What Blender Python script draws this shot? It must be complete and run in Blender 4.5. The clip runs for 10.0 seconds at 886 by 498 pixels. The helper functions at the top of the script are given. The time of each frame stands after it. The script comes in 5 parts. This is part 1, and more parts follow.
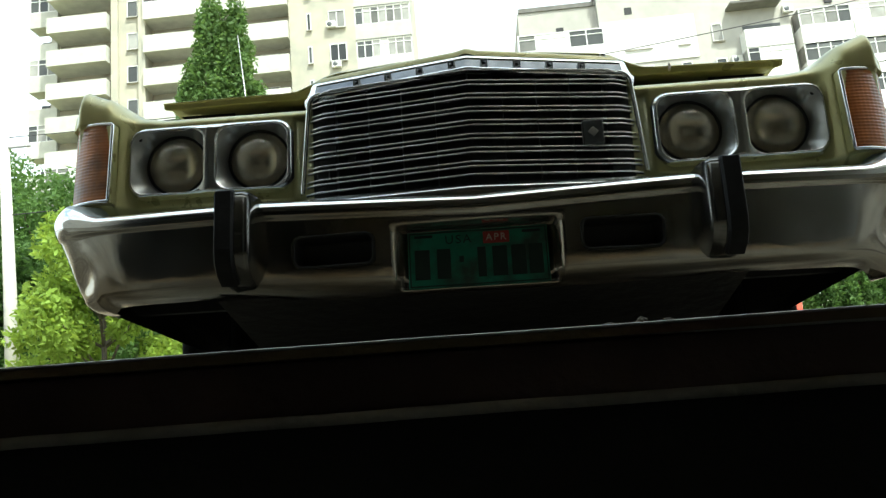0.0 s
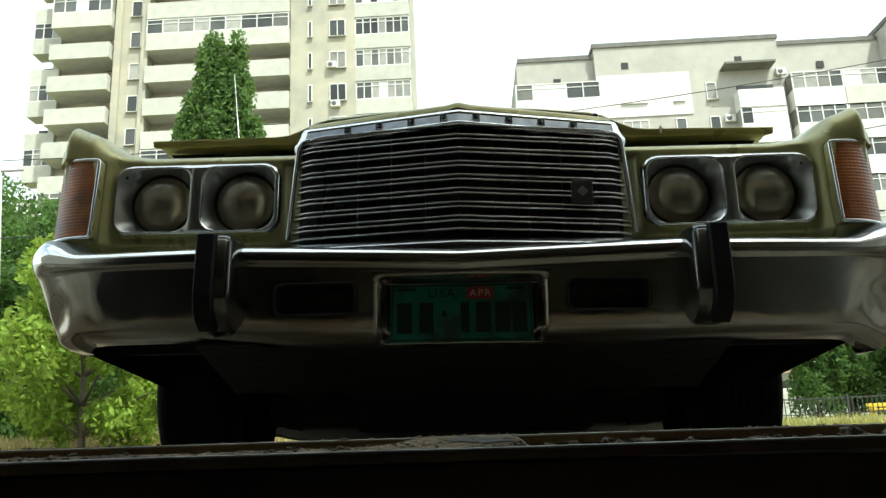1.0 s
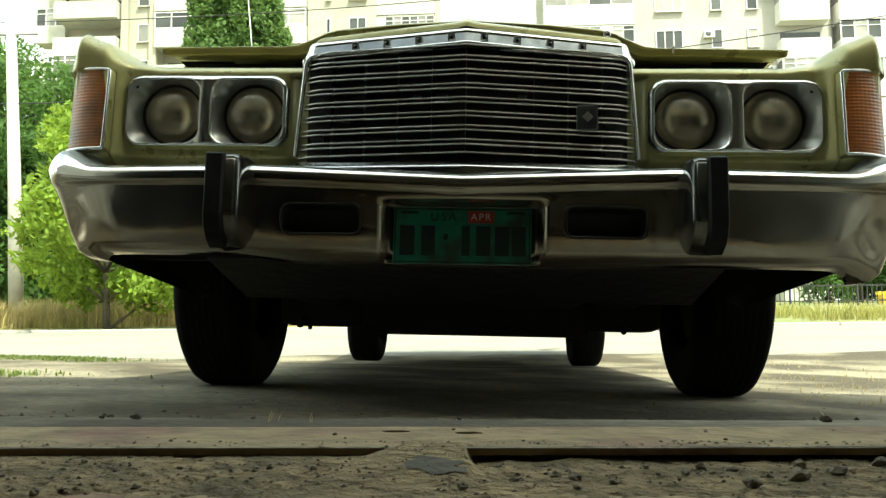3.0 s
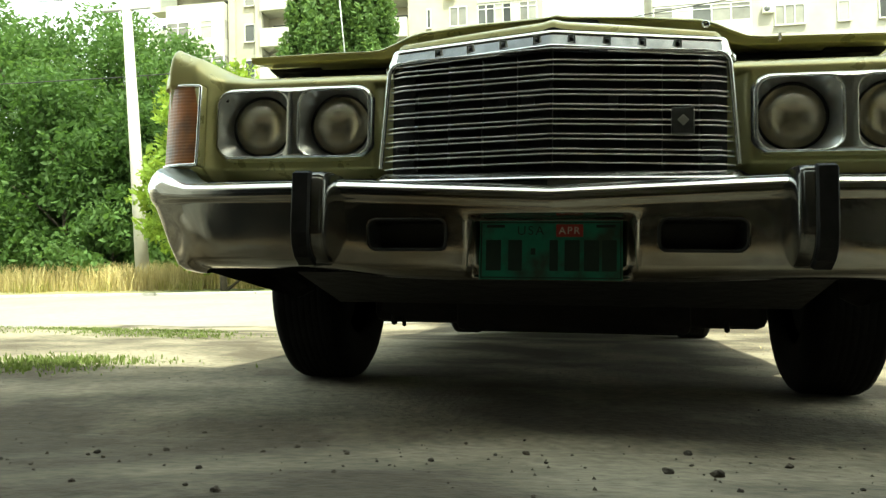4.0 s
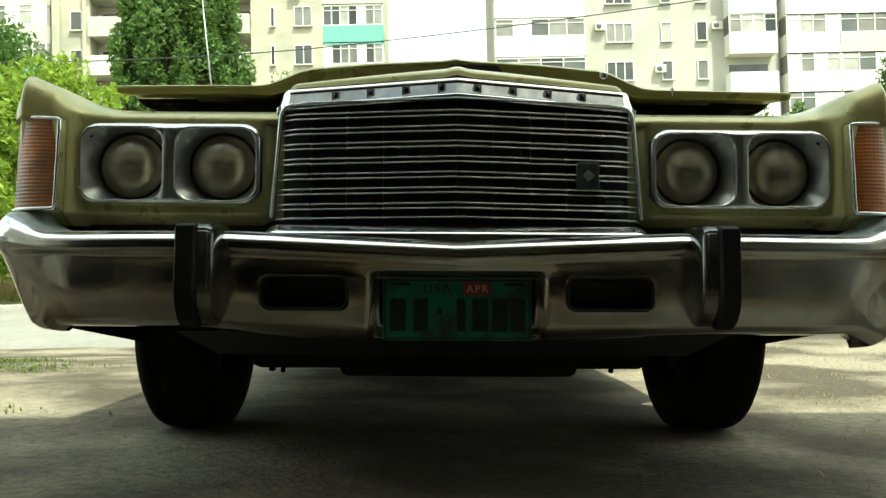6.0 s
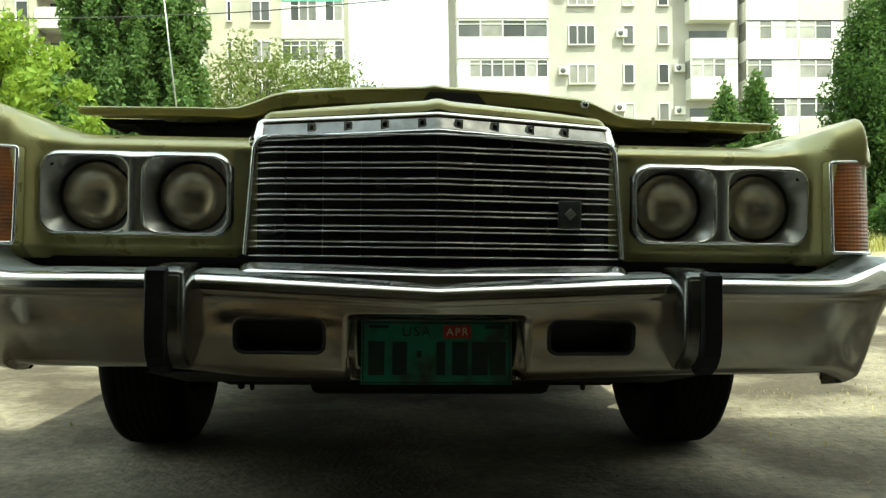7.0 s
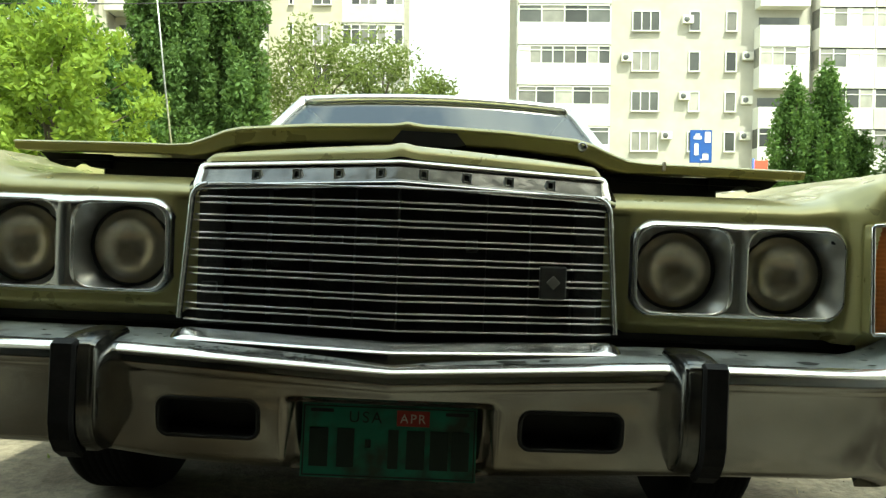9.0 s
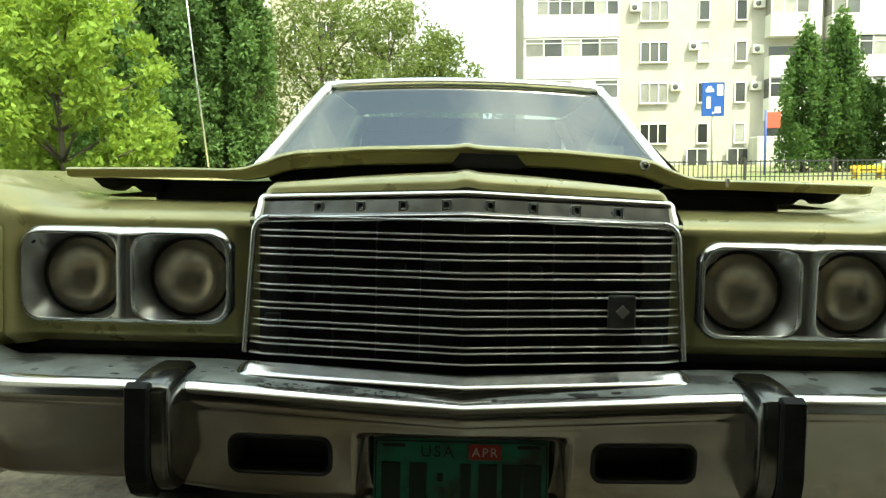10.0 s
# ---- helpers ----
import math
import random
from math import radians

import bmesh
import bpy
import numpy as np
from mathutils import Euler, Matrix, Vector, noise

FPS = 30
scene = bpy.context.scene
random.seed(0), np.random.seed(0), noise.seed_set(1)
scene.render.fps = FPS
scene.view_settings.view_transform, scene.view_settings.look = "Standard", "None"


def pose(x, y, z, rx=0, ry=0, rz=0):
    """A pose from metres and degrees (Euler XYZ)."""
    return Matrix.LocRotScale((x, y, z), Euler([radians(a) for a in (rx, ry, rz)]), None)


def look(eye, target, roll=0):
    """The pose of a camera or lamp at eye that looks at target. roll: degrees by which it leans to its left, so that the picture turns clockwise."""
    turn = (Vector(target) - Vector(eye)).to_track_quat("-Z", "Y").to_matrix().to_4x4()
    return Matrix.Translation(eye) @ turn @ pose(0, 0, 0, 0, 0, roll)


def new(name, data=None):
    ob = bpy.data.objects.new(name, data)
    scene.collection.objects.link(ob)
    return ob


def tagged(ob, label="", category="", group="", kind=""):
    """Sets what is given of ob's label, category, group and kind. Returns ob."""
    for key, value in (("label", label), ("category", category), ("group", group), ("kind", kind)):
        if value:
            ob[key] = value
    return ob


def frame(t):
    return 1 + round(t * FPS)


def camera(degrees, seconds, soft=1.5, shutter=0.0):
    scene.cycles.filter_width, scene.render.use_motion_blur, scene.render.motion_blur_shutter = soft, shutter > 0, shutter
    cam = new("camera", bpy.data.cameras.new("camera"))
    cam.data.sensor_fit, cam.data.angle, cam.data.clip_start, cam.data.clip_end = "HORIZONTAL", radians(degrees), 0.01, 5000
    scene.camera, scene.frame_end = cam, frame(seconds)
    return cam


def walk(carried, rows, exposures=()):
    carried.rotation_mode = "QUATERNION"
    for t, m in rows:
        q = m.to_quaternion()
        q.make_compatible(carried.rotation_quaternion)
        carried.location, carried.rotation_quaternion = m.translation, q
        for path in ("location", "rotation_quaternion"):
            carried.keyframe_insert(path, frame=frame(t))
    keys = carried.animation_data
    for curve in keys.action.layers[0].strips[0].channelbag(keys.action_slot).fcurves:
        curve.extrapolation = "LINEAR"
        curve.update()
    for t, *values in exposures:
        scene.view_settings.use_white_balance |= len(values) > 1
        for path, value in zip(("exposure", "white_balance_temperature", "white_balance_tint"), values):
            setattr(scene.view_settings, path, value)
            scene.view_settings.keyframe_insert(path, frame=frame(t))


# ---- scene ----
cam = camera(58.1, 10.0, soft=1.4)
# The drive in front of the garage leans a little to the side and away: GRADE turns it (and the car on it) against the level world.
GRADE = Vector((-0.03, -0.02, 1.0)).rotation_difference(Vector((0, 0, 1))).to_matrix().to_4x4()
PATH = [
    (0, (0.007, -1.729, 0.04), (-0.088, 0.221, 0.473), -3.17),
    (0.5, (0.003, -1.714, 0.061), (-0.104, 0.217, 0.569), -3.22),
    (1, (0.02, -1.714, 0.068), (-0.046, 0.212, 0.604), -0.72),
    (1.5, (-0.017, -1.717, 0.077), (-0.036, 0.217, 0.585), 0.4),
    (2, (0.031, -1.674, 0.12), (-0.063, 0.309, 0.37), 2.55),
    (2.2, (0.025, -1.721, 0.14), (-0.055, 0.264, 0.369), 0.76),
    (3.3, (0.064, -1.782, 0.197), (-0.09, 0.2, 0.416), 2.08),
    (3.5, (0.064, -1.783, 0.238), (-0.173, 0.199, 0.362), 2.38),
    (4, (0.092, -1.756, 0.307), (-0.279, 0.207, 0.409), 0.8),
    (4.5, (0.114, -1.754, 0.352), (-0.146, 0.229, 0.389), -0.2),
    (5, (0.082, -1.725, 0.359), (-0.169, 0.258, 0.44), 0.3),
    (5.5, (0.034, -1.714, 0.442), (-0.127, 0.276, 0.567), 0.8),
    (6, (-0.045, -1.677, 0.428), (-0.027, 0.319, 0.539), 0.3),
    (6.2, (-0.046, -1.656, 0.469), (0.007, 0.342, 0.555), 1.3),
    (7.3, (-0.098, -1.633, 0.602), (0.035, 0.363, 0.609), 0.4),
    (7.5, (-0.083, -1.618, 0.599), (0.042, 0.378, 0.612), 0.2),
    (8, (-0.025, -1.585, 0.639), (0.124, 0.41, 0.642), 1.2),
    (8.5, (0.042, -1.481, 0.693), (0.093, 0.518, 0.684), 1.2),
    (9, (0.095, -1.414, 0.756), (0.076, 0.586, 0.727), 2.2),
    (9.5, (0.038, -1.376, 0.819), (0.03, 0.62, 0.696), 3.1),
    (10, (-0.014, -1.391, 0.888), (-0.05, 0.604, 0.747), 1.1),
]
EXPOSURES = [(0.0, 1.15, 6000, -4), (0.6, 1.0, 6100, -4), (1.5, 0.65, 6200, -7), (2.2, 0.95, 6500, -9), (3.5, 1.5, 6800, -12), (5.0, 1.55, 6800, -12), (6.0, 1.14, 6600, -12), (8.0, 1.17, 6550, -12), (10.0, 1.34, 6750, -12)]
walk(cam, [(t, GRADE @ look(eye, target, roll)) for t, eye, target, roll in PATH], EXPOSURES)

import functools

# ---- light ----
SUN_WAY = Vector((0.36, -0.44, 1.0)).normalized()
sun = new("sun", bpy.data.lights.new("sun", "SUN"))
sun.data.energy, sun.data.angle, sun.data.color = 3.5, radians(1.0), (1.0, 0.95, 0.86)
sun.matrix_world = Matrix.Translation((0, 0, 30)) @ SUN_WAY.to_track_quat("Z", "Y").to_matrix().to_4x4()
sky_world = bpy.data.worlds.new("sky")
scene.world = sky_world
sky_world.use_nodes = True
sky = sky_world.node_tree.nodes.new("ShaderNodeTexSky")
sky.sky_type, sky.sun_disc = "NISHITA", False
sky.sun_elevation = math.asin(SUN_WAY.z)
sky.sun_rotation = math.atan2(SUN_WAY.x, SUN_WAY.y)
sky.air_density, sky.dust_density, sky.ozone_density = 1.6, 6.0, 0.6
back = sky_world.node_tree.nodes["Background"]
back.inputs["Strength"].default_value = 0.15
# thin bright cloud drawn over the blue
wn, wl = sky_world.node_tree.nodes, sky_world.node_tree.links
way_in, cloud, cover, haze = wn.new("ShaderNodeTexCoord"), wn.new("ShaderNodeTexNoise"), wn.new("ShaderNodeMapRange"), wn.new("ShaderNodeMix")
cloud.inputs["Scale"].default_value, cloud.inputs["Detail"].default_value = 5.5, 6.0
cover.inputs["From Min"].default_value, cover.inputs["From Max"].default_value = 0.40, 0.60
cover.inputs["To Min"].default_value, cover.inputs["To Max"].default_value = 0.12, 1.0
haze.data_type = "RGBA"
haze.inputs[7].default_value = (6.2, 6.4, 6.5, 1)
wl.new(way_in.outputs["Generated"], cloud.inputs["Vector"])
wl.new(cloud.outputs[0], cover.inputs["Value"])
split, low_haze, thicker = wn.new("ShaderNodeSeparateXYZ"), wn.new("ShaderNodeMapRange"), wn.new("ShaderNodeMath")
low_haze.inputs["From Min"].default_value, low_haze.inputs["From Max"].default_value = 0.35, 0.75
low_haze.inputs["To Min"].default_value, low_haze.inputs["To Max"].default_value = 0.95, 0.0
thicker.operation = "MAXIMUM"
wl.new(way_in.outputs["Generated"], split.inputs[0])
wl.new(split.outputs[2], low_haze.inputs["Value"])
wl.new(low_haze.outputs[0], thicker.inputs[0])
wl.new(cover.outputs[0], thicker.inputs[1])
wl.new(thicker.outputs[0], haze.inputs[0])
wl.new(sky.outputs[0], haze.inputs[6])
wl.new(haze.outputs[2], back.inputs["Color"])


# ---- materials ----
def shader(name, color, rough=0.6, metal=0.0, vary=0.0, scale=6.0, detail=6.0, bump=0.0, bump_scale=60.0, coat=0.0, second=None,
           second_scale=1.5, second_at=(0.45, 0.65), rough_vary=0.0, random_object=0.0, random_island=0.0):
    """A principled material: colour with fine and coarse variation, a second colour in patches, fine relief."""
    mat = bpy.data.materials.new(name)
    mat.use_nodes = True
    nodes, links = mat.node_tree.nodes, mat.node_tree.links
    bsdf = nodes["Principled BSDF"]
    bsdf.inputs["Base Color"].default_value = (*color, 1)
    bsdf.inputs["Roughness"].default_value = rough
    bsdf.inputs["Metallic"].default_value = metal
    bsdf.inputs["Coat Weight"].default_value = coat
    bsdf.inputs["Coat Roughness"].default_value = 0.06
    coord = nodes.new("ShaderNodeTexCoord")

    def noise_tex(size, octaves):
        tex = nodes.new("ShaderNodeTexNoise")
        tex.inputs["Scale"].default_value, tex.inputs["Detail"].default_value = size, octaves
        links.new(coord.outputs["Object"], tex.inputs["Vector"])
        return tex

    def mixed(a, b, fac, kind="MIX"):
        mix = nodes.new("ShaderNodeMix")
        mix.data_type, mix.blend_type = "RGBA", kind
        for slot, value in ((0, fac), (6, a), (7, b)):
            if isinstance(value, (tuple, list, float, int)):
                mix.inputs[slot].default_value = value
            else:
                links.new(value, mix.inputs[slot])
        return mix.outputs[2]

    out = (*color, 1)
    if second:
        ramp = nodes.new("ShaderNodeMapRange")
        ramp.inputs["From Min"].default_value, ramp.inputs["From Max"].default_value = second_at
        links.new(noise_tex(second_scale, 8).outputs[0], ramp.inputs["Value"])
        out = mixed(out, (*second, 1), ramp.outputs[0])
    if vary:
        ramp = nodes.new("ShaderNodeMapRange")
        ramp.inputs["From Min"].default_value, ramp.inputs["From Max"].default_value = 0.25, 0.75
        ramp.inputs["To Min"].default_value, ramp.inputs["To Max"].default_value = 1 - vary, 1 + vary
        links.new(noise_tex(scale, detail).outputs[0], ramp.inputs["Value"])
        gain = nodes.new("ShaderNodeCombineColor")
        for slot in range(3):
            links.new(ramp.outputs[0], gain.inputs[slot])
        out = mixed(out, gain.outputs[0], 1.0, "MULTIPLY")
    for amount, node, socket in ((random_object, "ShaderNodeObjectInfo", "Random"), (random_island, "ShaderNodeNewGeometry", "Random Per Island")):
        if amount:
            ramp = nodes.new("ShaderNodeMapRange")
            ramp.inputs["To Min"].default_value, ramp.inputs["To Max"].default_value = 1 - amount, 1 + amount
            links.new(nodes.new(node).outputs[socket], ramp.inputs["Value"])
            gain = nodes.new("ShaderNodeCombineColor")
            for slot in range(3):
                links.new(ramp.outputs[0], gain.inputs[slot])
            out = mixed(out, gain.outputs[0], 1.0, "MULTIPLY")
    if not isinstance(out, tuple):
        links.new(out, bsdf.inputs["Base Color"])
    if rough_vary:
        ramp = nodes.new("ShaderNodeMapRange")
        ramp.inputs["From Min"].default_value, ramp.inputs["From Max"].default_value = 0.3, 0.7
        ramp.inputs["To Min"].default_value, ramp.inputs["To Max"].default_value = max(rough - rough_vary, 0.02), rough + rough_vary
        links.new(noise_tex(scale * 1.7, 8).outputs[0], ramp.inputs["Value"])
        links.new(ramp.outputs[0], bsdf.inputs["Roughness"])
    if bump:
        relief = nodes.new("ShaderNodeBump")
        relief.inputs["Strength"].default_value, relief.inputs["Distance"].default_value = bump, 0.02
        links.new(noise_tex(bump_scale, 8).outputs[0], relief.inputs["Height"])
        links.new(relief.outputs[0], bsdf.inputs["Normal"])
    return mat


def leaf_shader(name, color, glow):
    """Leaves: matt above, letting some light through."""
    mat = shader(name, color, rough=0.6, random_island=0.45, vary=0.3, scale=0.6)
    nodes, links = mat.node_tree.nodes, mat.node_tree.links
    nodes["Principled BSDF"].inputs["Specular IOR Level"].default_value = 0.15
    bsdf, out = nodes["Principled BSDF"], nodes["Material Output"]
    through_leaf = nodes.new("ShaderNodeBsdfTranslucent")
    through_leaf.inputs["Color"].default_value = (*glow, 1)
    mix = nodes.new("ShaderNodeMixShader")
    mix.inputs[0].default_value = 0.35
    links.new(bsdf.outputs[0], mix.inputs[1])
    links.new(through_leaf.outputs[0], mix.inputs[2])
    links.new(mix.outputs[0], out.inputs["Surface"])
    return mat


def glass_shader(name, tint, ior=1.5, rough=0.0):
    """Thin glass: clear, with a mirror gloss that grows at a flat angle."""
    mat = bpy.data.materials.new(name)
    mat.use_nodes = True
    nodes, links = mat.node_tree.nodes, mat.node_tree.links
    nodes.remove(nodes["Principled BSDF"])
    clear, gloss = nodes.new("ShaderNodeBsdfTransparent"), nodes.new("ShaderNodeBsdfGlossy")
    clear.inputs["Color"].default_value = (*tint, 1)
    gloss.inputs["Roughness"].default_value = rough
    fres, mix = nodes.new("ShaderNodeFresnel"), nodes.new("ShaderNodeMixShader")
    fres.inputs["IOR"].default_value = ior
    links.new(fres.outputs[0], mix.inputs[0])
    links.new(clear.outputs[0], mix.inputs[1])
    links.new(gloss.outputs[0], mix.inputs[2])
    links.new(mix.outputs[0], nodes["Material Output"].inputs["Surface"])
    return mat


def lens_shader(name, tint):
    """Thin pressed glass; a pale diffuse share stands in for the lamp's bright reflections."""
    mat = bpy.data.materials.new(name)
    mat.use_nodes = True
    nodes, links = mat.node_tree.nodes, mat.node_tree.links
    nodes.remove(nodes["Principled BSDF"])
    clear, gloss, fres, mix = nodes.new("ShaderNodeBsdfTransparent"), nodes.new("ShaderNodeBsdfGlossy"), nodes.new("ShaderNodeFresnel"), nodes.new("ShaderNodeMixShader")
    pale_lift, over = nodes.new("ShaderNodeBsdfDiffuse"), nodes.new("ShaderNodeMixShader")
    clear.inputs["Color"].default_value, gloss.inputs["Roughness"].default_value, fres.inputs["IOR"].default_value = (*tint, 1), 0.07, 1.75
    pale_lift.inputs["Color"].default_value, over.inputs[0].default_value = (0.80, 0.76, 0.64, 1), 0.13
    links.new(fres.outputs[0], mix.inputs[0])
    links.new(clear.outputs[0], mix.inputs[1])
    links.new(gloss.outputs[0], mix.inputs[2])
    links.new(mix.outputs[0], over.inputs[1])
    links.new(pale_lift.outputs[0], over.inputs[2])
    links.new(over.outputs[0], nodes["Material Output"].inputs["Surface"])
    return mat


PAINT = shader("olive_gold_paint", (0.50, 0.465, 0.205), rough=0.34, metal=0.34, vary=0.12, scale=9, coat=0.55, rough_vary=0.1, bump=0.02, bump_scale=25)
# Brown patches put brownish reflections into the colour, along with scuffs.
CHROME = shader("worn_chrome", (0.47, 0.455, 0.42), rough=0.14, metal=0.95, vary=0.16, scale=7, rough_vary=0.07, bump=0.16, bump_scale=4.5,
                second=(0.30, 0.26, 0.20), second_scale=3.2, second_at=(0.42, 0.62))
# Dust on the bumper's top, with sky reflection mixed into its grey-blue.
CHROMETOP = shader("dusty_sky_tinted_chrome_top", (0.42, 0.46, 0.46), rough=0.36, metal=0.3, vary=0.3, scale=16, rough_vary=0.1, second=(0.16, 0.17, 0.165), second_scale=9, second_at=(0.54, 0.6), bump=0.03, bump_scale=30)
GUARDMETAL = shader("dulled_guard_chrome", (0.20, 0.20, 0.19), rough=0.22, metal=0.95, vary=0.2, scale=12)
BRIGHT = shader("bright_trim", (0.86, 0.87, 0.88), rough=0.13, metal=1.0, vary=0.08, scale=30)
BEZEL = shader("bezel_chrome", (0.80, 0.81, 0.81), rough=0.20, metal=0.92, vary=0.04, scale=8)
BARMETAL = shader("satin_grille_metal", (0.90, 0.90, 0.89), rough=0.20, metal=0.88, vary=0.2, scale=20)
SILVER = shader("silver_bezel_paint", (0.47, 0.475, 0.465), rough=0.38, metal=0.8, vary=0.12, scale=30, rough_vary=0.1)
BLACK = shader("black_metal", (0.012, 0.012, 0.013), rough=0.6, vary=0.4, scale=20)
INLAY = shader("mirror_inlay", (0.17, 0.175, 0.175), rough=0.16, metal=0.92, vary=0.45, scale=22, bump=0.05, bump_scale=30)
DARKTRIM = shader("dark_trim_inlay", (0.11, 0.115, 0.115), rough=0.34, metal=0.5, vary=0.4, scale=25)
RUBBER = shader("black_rubber", (0.014, 0.014, 0.015), rough=0.55, vary=0.4, scale=25, bump=0.1, bump_scale=120)
TYRE = shader("tyre_rubber", (0.007, 0.007, 0.007), rough=0.97, vary=0.4, scale=8, bump=0.15, bump_scale=80)
RUBBER.node_tree.nodes["Principled BSDF"].inputs["Specular IOR Level"].default_value = 0.2
TYRE.node_tree.nodes["Principled BSDF"].inputs["Specular IOR Level"].default_value = 0.12
UNDER = shader("underbody_grime", (0.012, 0.011, 0.010), rough=0.85, vary=0.5, scale=7, bump=0.4, bump_scale=25)
AMBER = shader("amber_lens", (0.48, 0.145, 0.02), rough=0.28, vary=0.35, scale=16, coat=0.2, second=(0.13, 0.07, 0.038), second_scale=9, second_at=(0.42, 0.66))
PLATE = shader("green_plate_paint", (0.024, 0.20, 0.13), rough=0.42, vary=0.25, scale=18, second=(0.03, 0.05, 0.035), second_scale=14)
PLATEDARK = shader("dark_plate_print", (0.008, 0.022, 0.016), rough=0.5, vary=0.3, scale=30)
PLATERED = shader("red_plate_sticker", (0.36, 0.035, 0.03), rough=0.5, vary=0.25, scale=40)
PALE = shader("pale_print", (0.62, 0.55, 0.5), rough=0.6, vary=0.1, scale=30)
REFLECTOR = shader("dulled_reflector", (0.92, 0.87, 0.76), rough=0.25, metal=0.95, vary=0.12, scale=25)
LENS = lens_shader("headlight_glass", (0.93, 0.90, 0.82))
GLASS = glass_shader("car_glass", (0.30, 0.40, 0.42), ior=2.9)
TRIMCLOTH = shader("seat_vinyl", (0.09, 0.085, 0.06), rough=0.6, vary=0.2, scale=12)
VINYL = shader("roof_vinyl", (0.20, 0.19, 0.13), rough=0.6, vary=0.2, scale=30, bump=0.2, bump_scale=300)

EARTH = shader("packed_earth", (0.066, 0.052, 0.033), rough=0.95, vary=0.38, scale=34, bump=0.4, bump_scale=70, second=(0.23, 0.20, 0.143), second_scale=1.3, second_at=(0.43, 0.59))
FIELD = shader("dry_field", (0.24, 0.22, 0.11), rough=0.95, vary=0.3, scale=2, second=(0.12, 0.16, 0.05), second_scale=0.25)
ROADTOP = shader("dusty_asphalt", (0.225, 0.215, 0.19), rough=0.9, vary=0.15, scale=12, bump=0.2, bump_scale=60, second=(0.19, 0.182, 0.16), second_scale=0.6)
CONCRETE = shader("weathered_concrete", (0.40, 0.385, 0.35), rough=0.9, vary=0.2, scale=7, bump=0.2, bump_scale=40)
RUSTPLATE = shader("worn_red_steel", (0.20, 0.105, 0.070), rough=0.8, vary=0.4, scale=30, bump=0.35, bump_scale=70, second=(0.285, 0.208, 0.108), second_scale=7.0, second_at=(0.30, 0.50))
PATCH = shader("grey_cement", (0.10, 0.086, 0.064), rough=0.9, vary=0.2, scale=40, bump=0.2, bump_scale=90)
# Pale edge and lip colours stand in for light caught along the sill.
LITSTEEL = shader("lit_steel_edge", (0.52, 0.49, 0.43), rough=0.5, metal=0.3, vary=0.5, scale=30)
LIPSTEEL = shader("pale_steel_lip", (0.62, 0.56, 0.46), rough=0.8, vary=0.5, scale=18, bump=0.4, bump_scale=60)
DARKSTEEL = shader("dark_steel", (0.12, 0.075, 0.062), rough=0.7, vary=0.5, scale=14, bump=0.3, bump_scale=40)
DIRT = shader("loose_dirt", (0.268, 0.198, 0.106), rough=1.0, vary=0.5, scale=45, second=(0.165, 0.124, 0.070), second_scale=14, bump=0.8, bump_scale=90)
STONE = shader("stone", (0.075, 0.062, 0.047), rough=0.95, vary=0.3, scale=40, random_object=0.35, bump=0.4, bump_scale=80)
PALESTONE = shader("dusty_stone", (0.20, 0.165, 0.115), rough=0.95, vary=0.35, scale=60, random_object=0.4, bump=0.4, bump_scale=90)
PITWALL = shader("shade_dark_pit_concrete", (0.05, 0.047, 0.042), rough=0.95, vary=0.3, scale=4, bump=0.2, bump_scale=30)
GRILLEBACK = shader("dusty_radiator", (0.035, 0.036, 0.034), rough=0.8, vary=0.4, scale=30, bump=0.3, bump_scale=120)
FLECKDARK = shader("peeled_chrome", (0.03, 0.032, 0.03), rough=0.5, vary=0.4, scale=60)
GRITMIX = shader("mixed_grit", (0.15, 0.118, 0.078), rough=0.95, random_island=0.8)
BOUNCEWALL = shader("pale_bounce_wall", (0.64, 0.62, 0.57), rough=0.95, vary=0.15, scale=4, bump=0.2, bump_scale=30)
GARAGEWALL = shader("garage_plaster", (0.40, 0.37, 0.32), rough=0.95, vary=0.25, scale=4, bump=0.2, bump_scale=30)
GARAGEDARK = shader("dark_reflection_wall", (0.05, 0.057, 0.06), rough=0.8, vary=0.25, scale=4, bump=0.2, bump_scale=30)
BLOCKWALL = shader("cream_render_wall", (0.445, 0.43, 0.385), rough=0.95, vary=0.08, scale=1.2, second=(0.395, 0.38, 0.34), second_scale=0.35)
TOWERWALL = shader("grey_beige_panel", (0.46, 0.43, 0.34), rough=0.95, vary=0.1, scale=0.9, second=(0.36, 0.35, 0.29), second_scale=0.3)
TOWERPALE = shader("pale_concrete_parapet", (0.50, 0.50, 0.44), rough=0.95, vary=0.12, scale=1.5, random_object=0.08)
WHITEPAINT = shader("white_parapet", (0.70, 0.69, 0.65), rough=0.8, vary=0.05, scale=2, random_object=0.06)
FRAMEWHITE = shader("white_window_frame", (0.72, 0.72, 0.69), rough=0.5)
ROOFEDGE = shader("grey_roof_edge", (0.16, 0.155, 0.14), rough=0.9, vary=0.2, scale=2)
TEAL = shader("teal_parapet", (0.16, 0.40, 0.35), rough=0.7, vary=0.1, scale=2)
DARKROOM = shader("window_pane", (0.075, 0.078, 0.075), rough=0.12, vary=0.4, scale=0.5, random_object=0.6)
CURTAIN = shader("curtained_pane", (0.27, 0.265, 0.24), rough=0.25, vary=0.25, scale=1.2, random_object=0.55)
ACWHITE = shader("air_conditioner_white", (0.62, 0.61, 0.57), rough=0.6, vary=0.1, scale=6)
POLEGREY = shader("pale_pole_concrete", (0.52, 0.50, 0.44), rough=0.9, vary=0.15, scale=5)
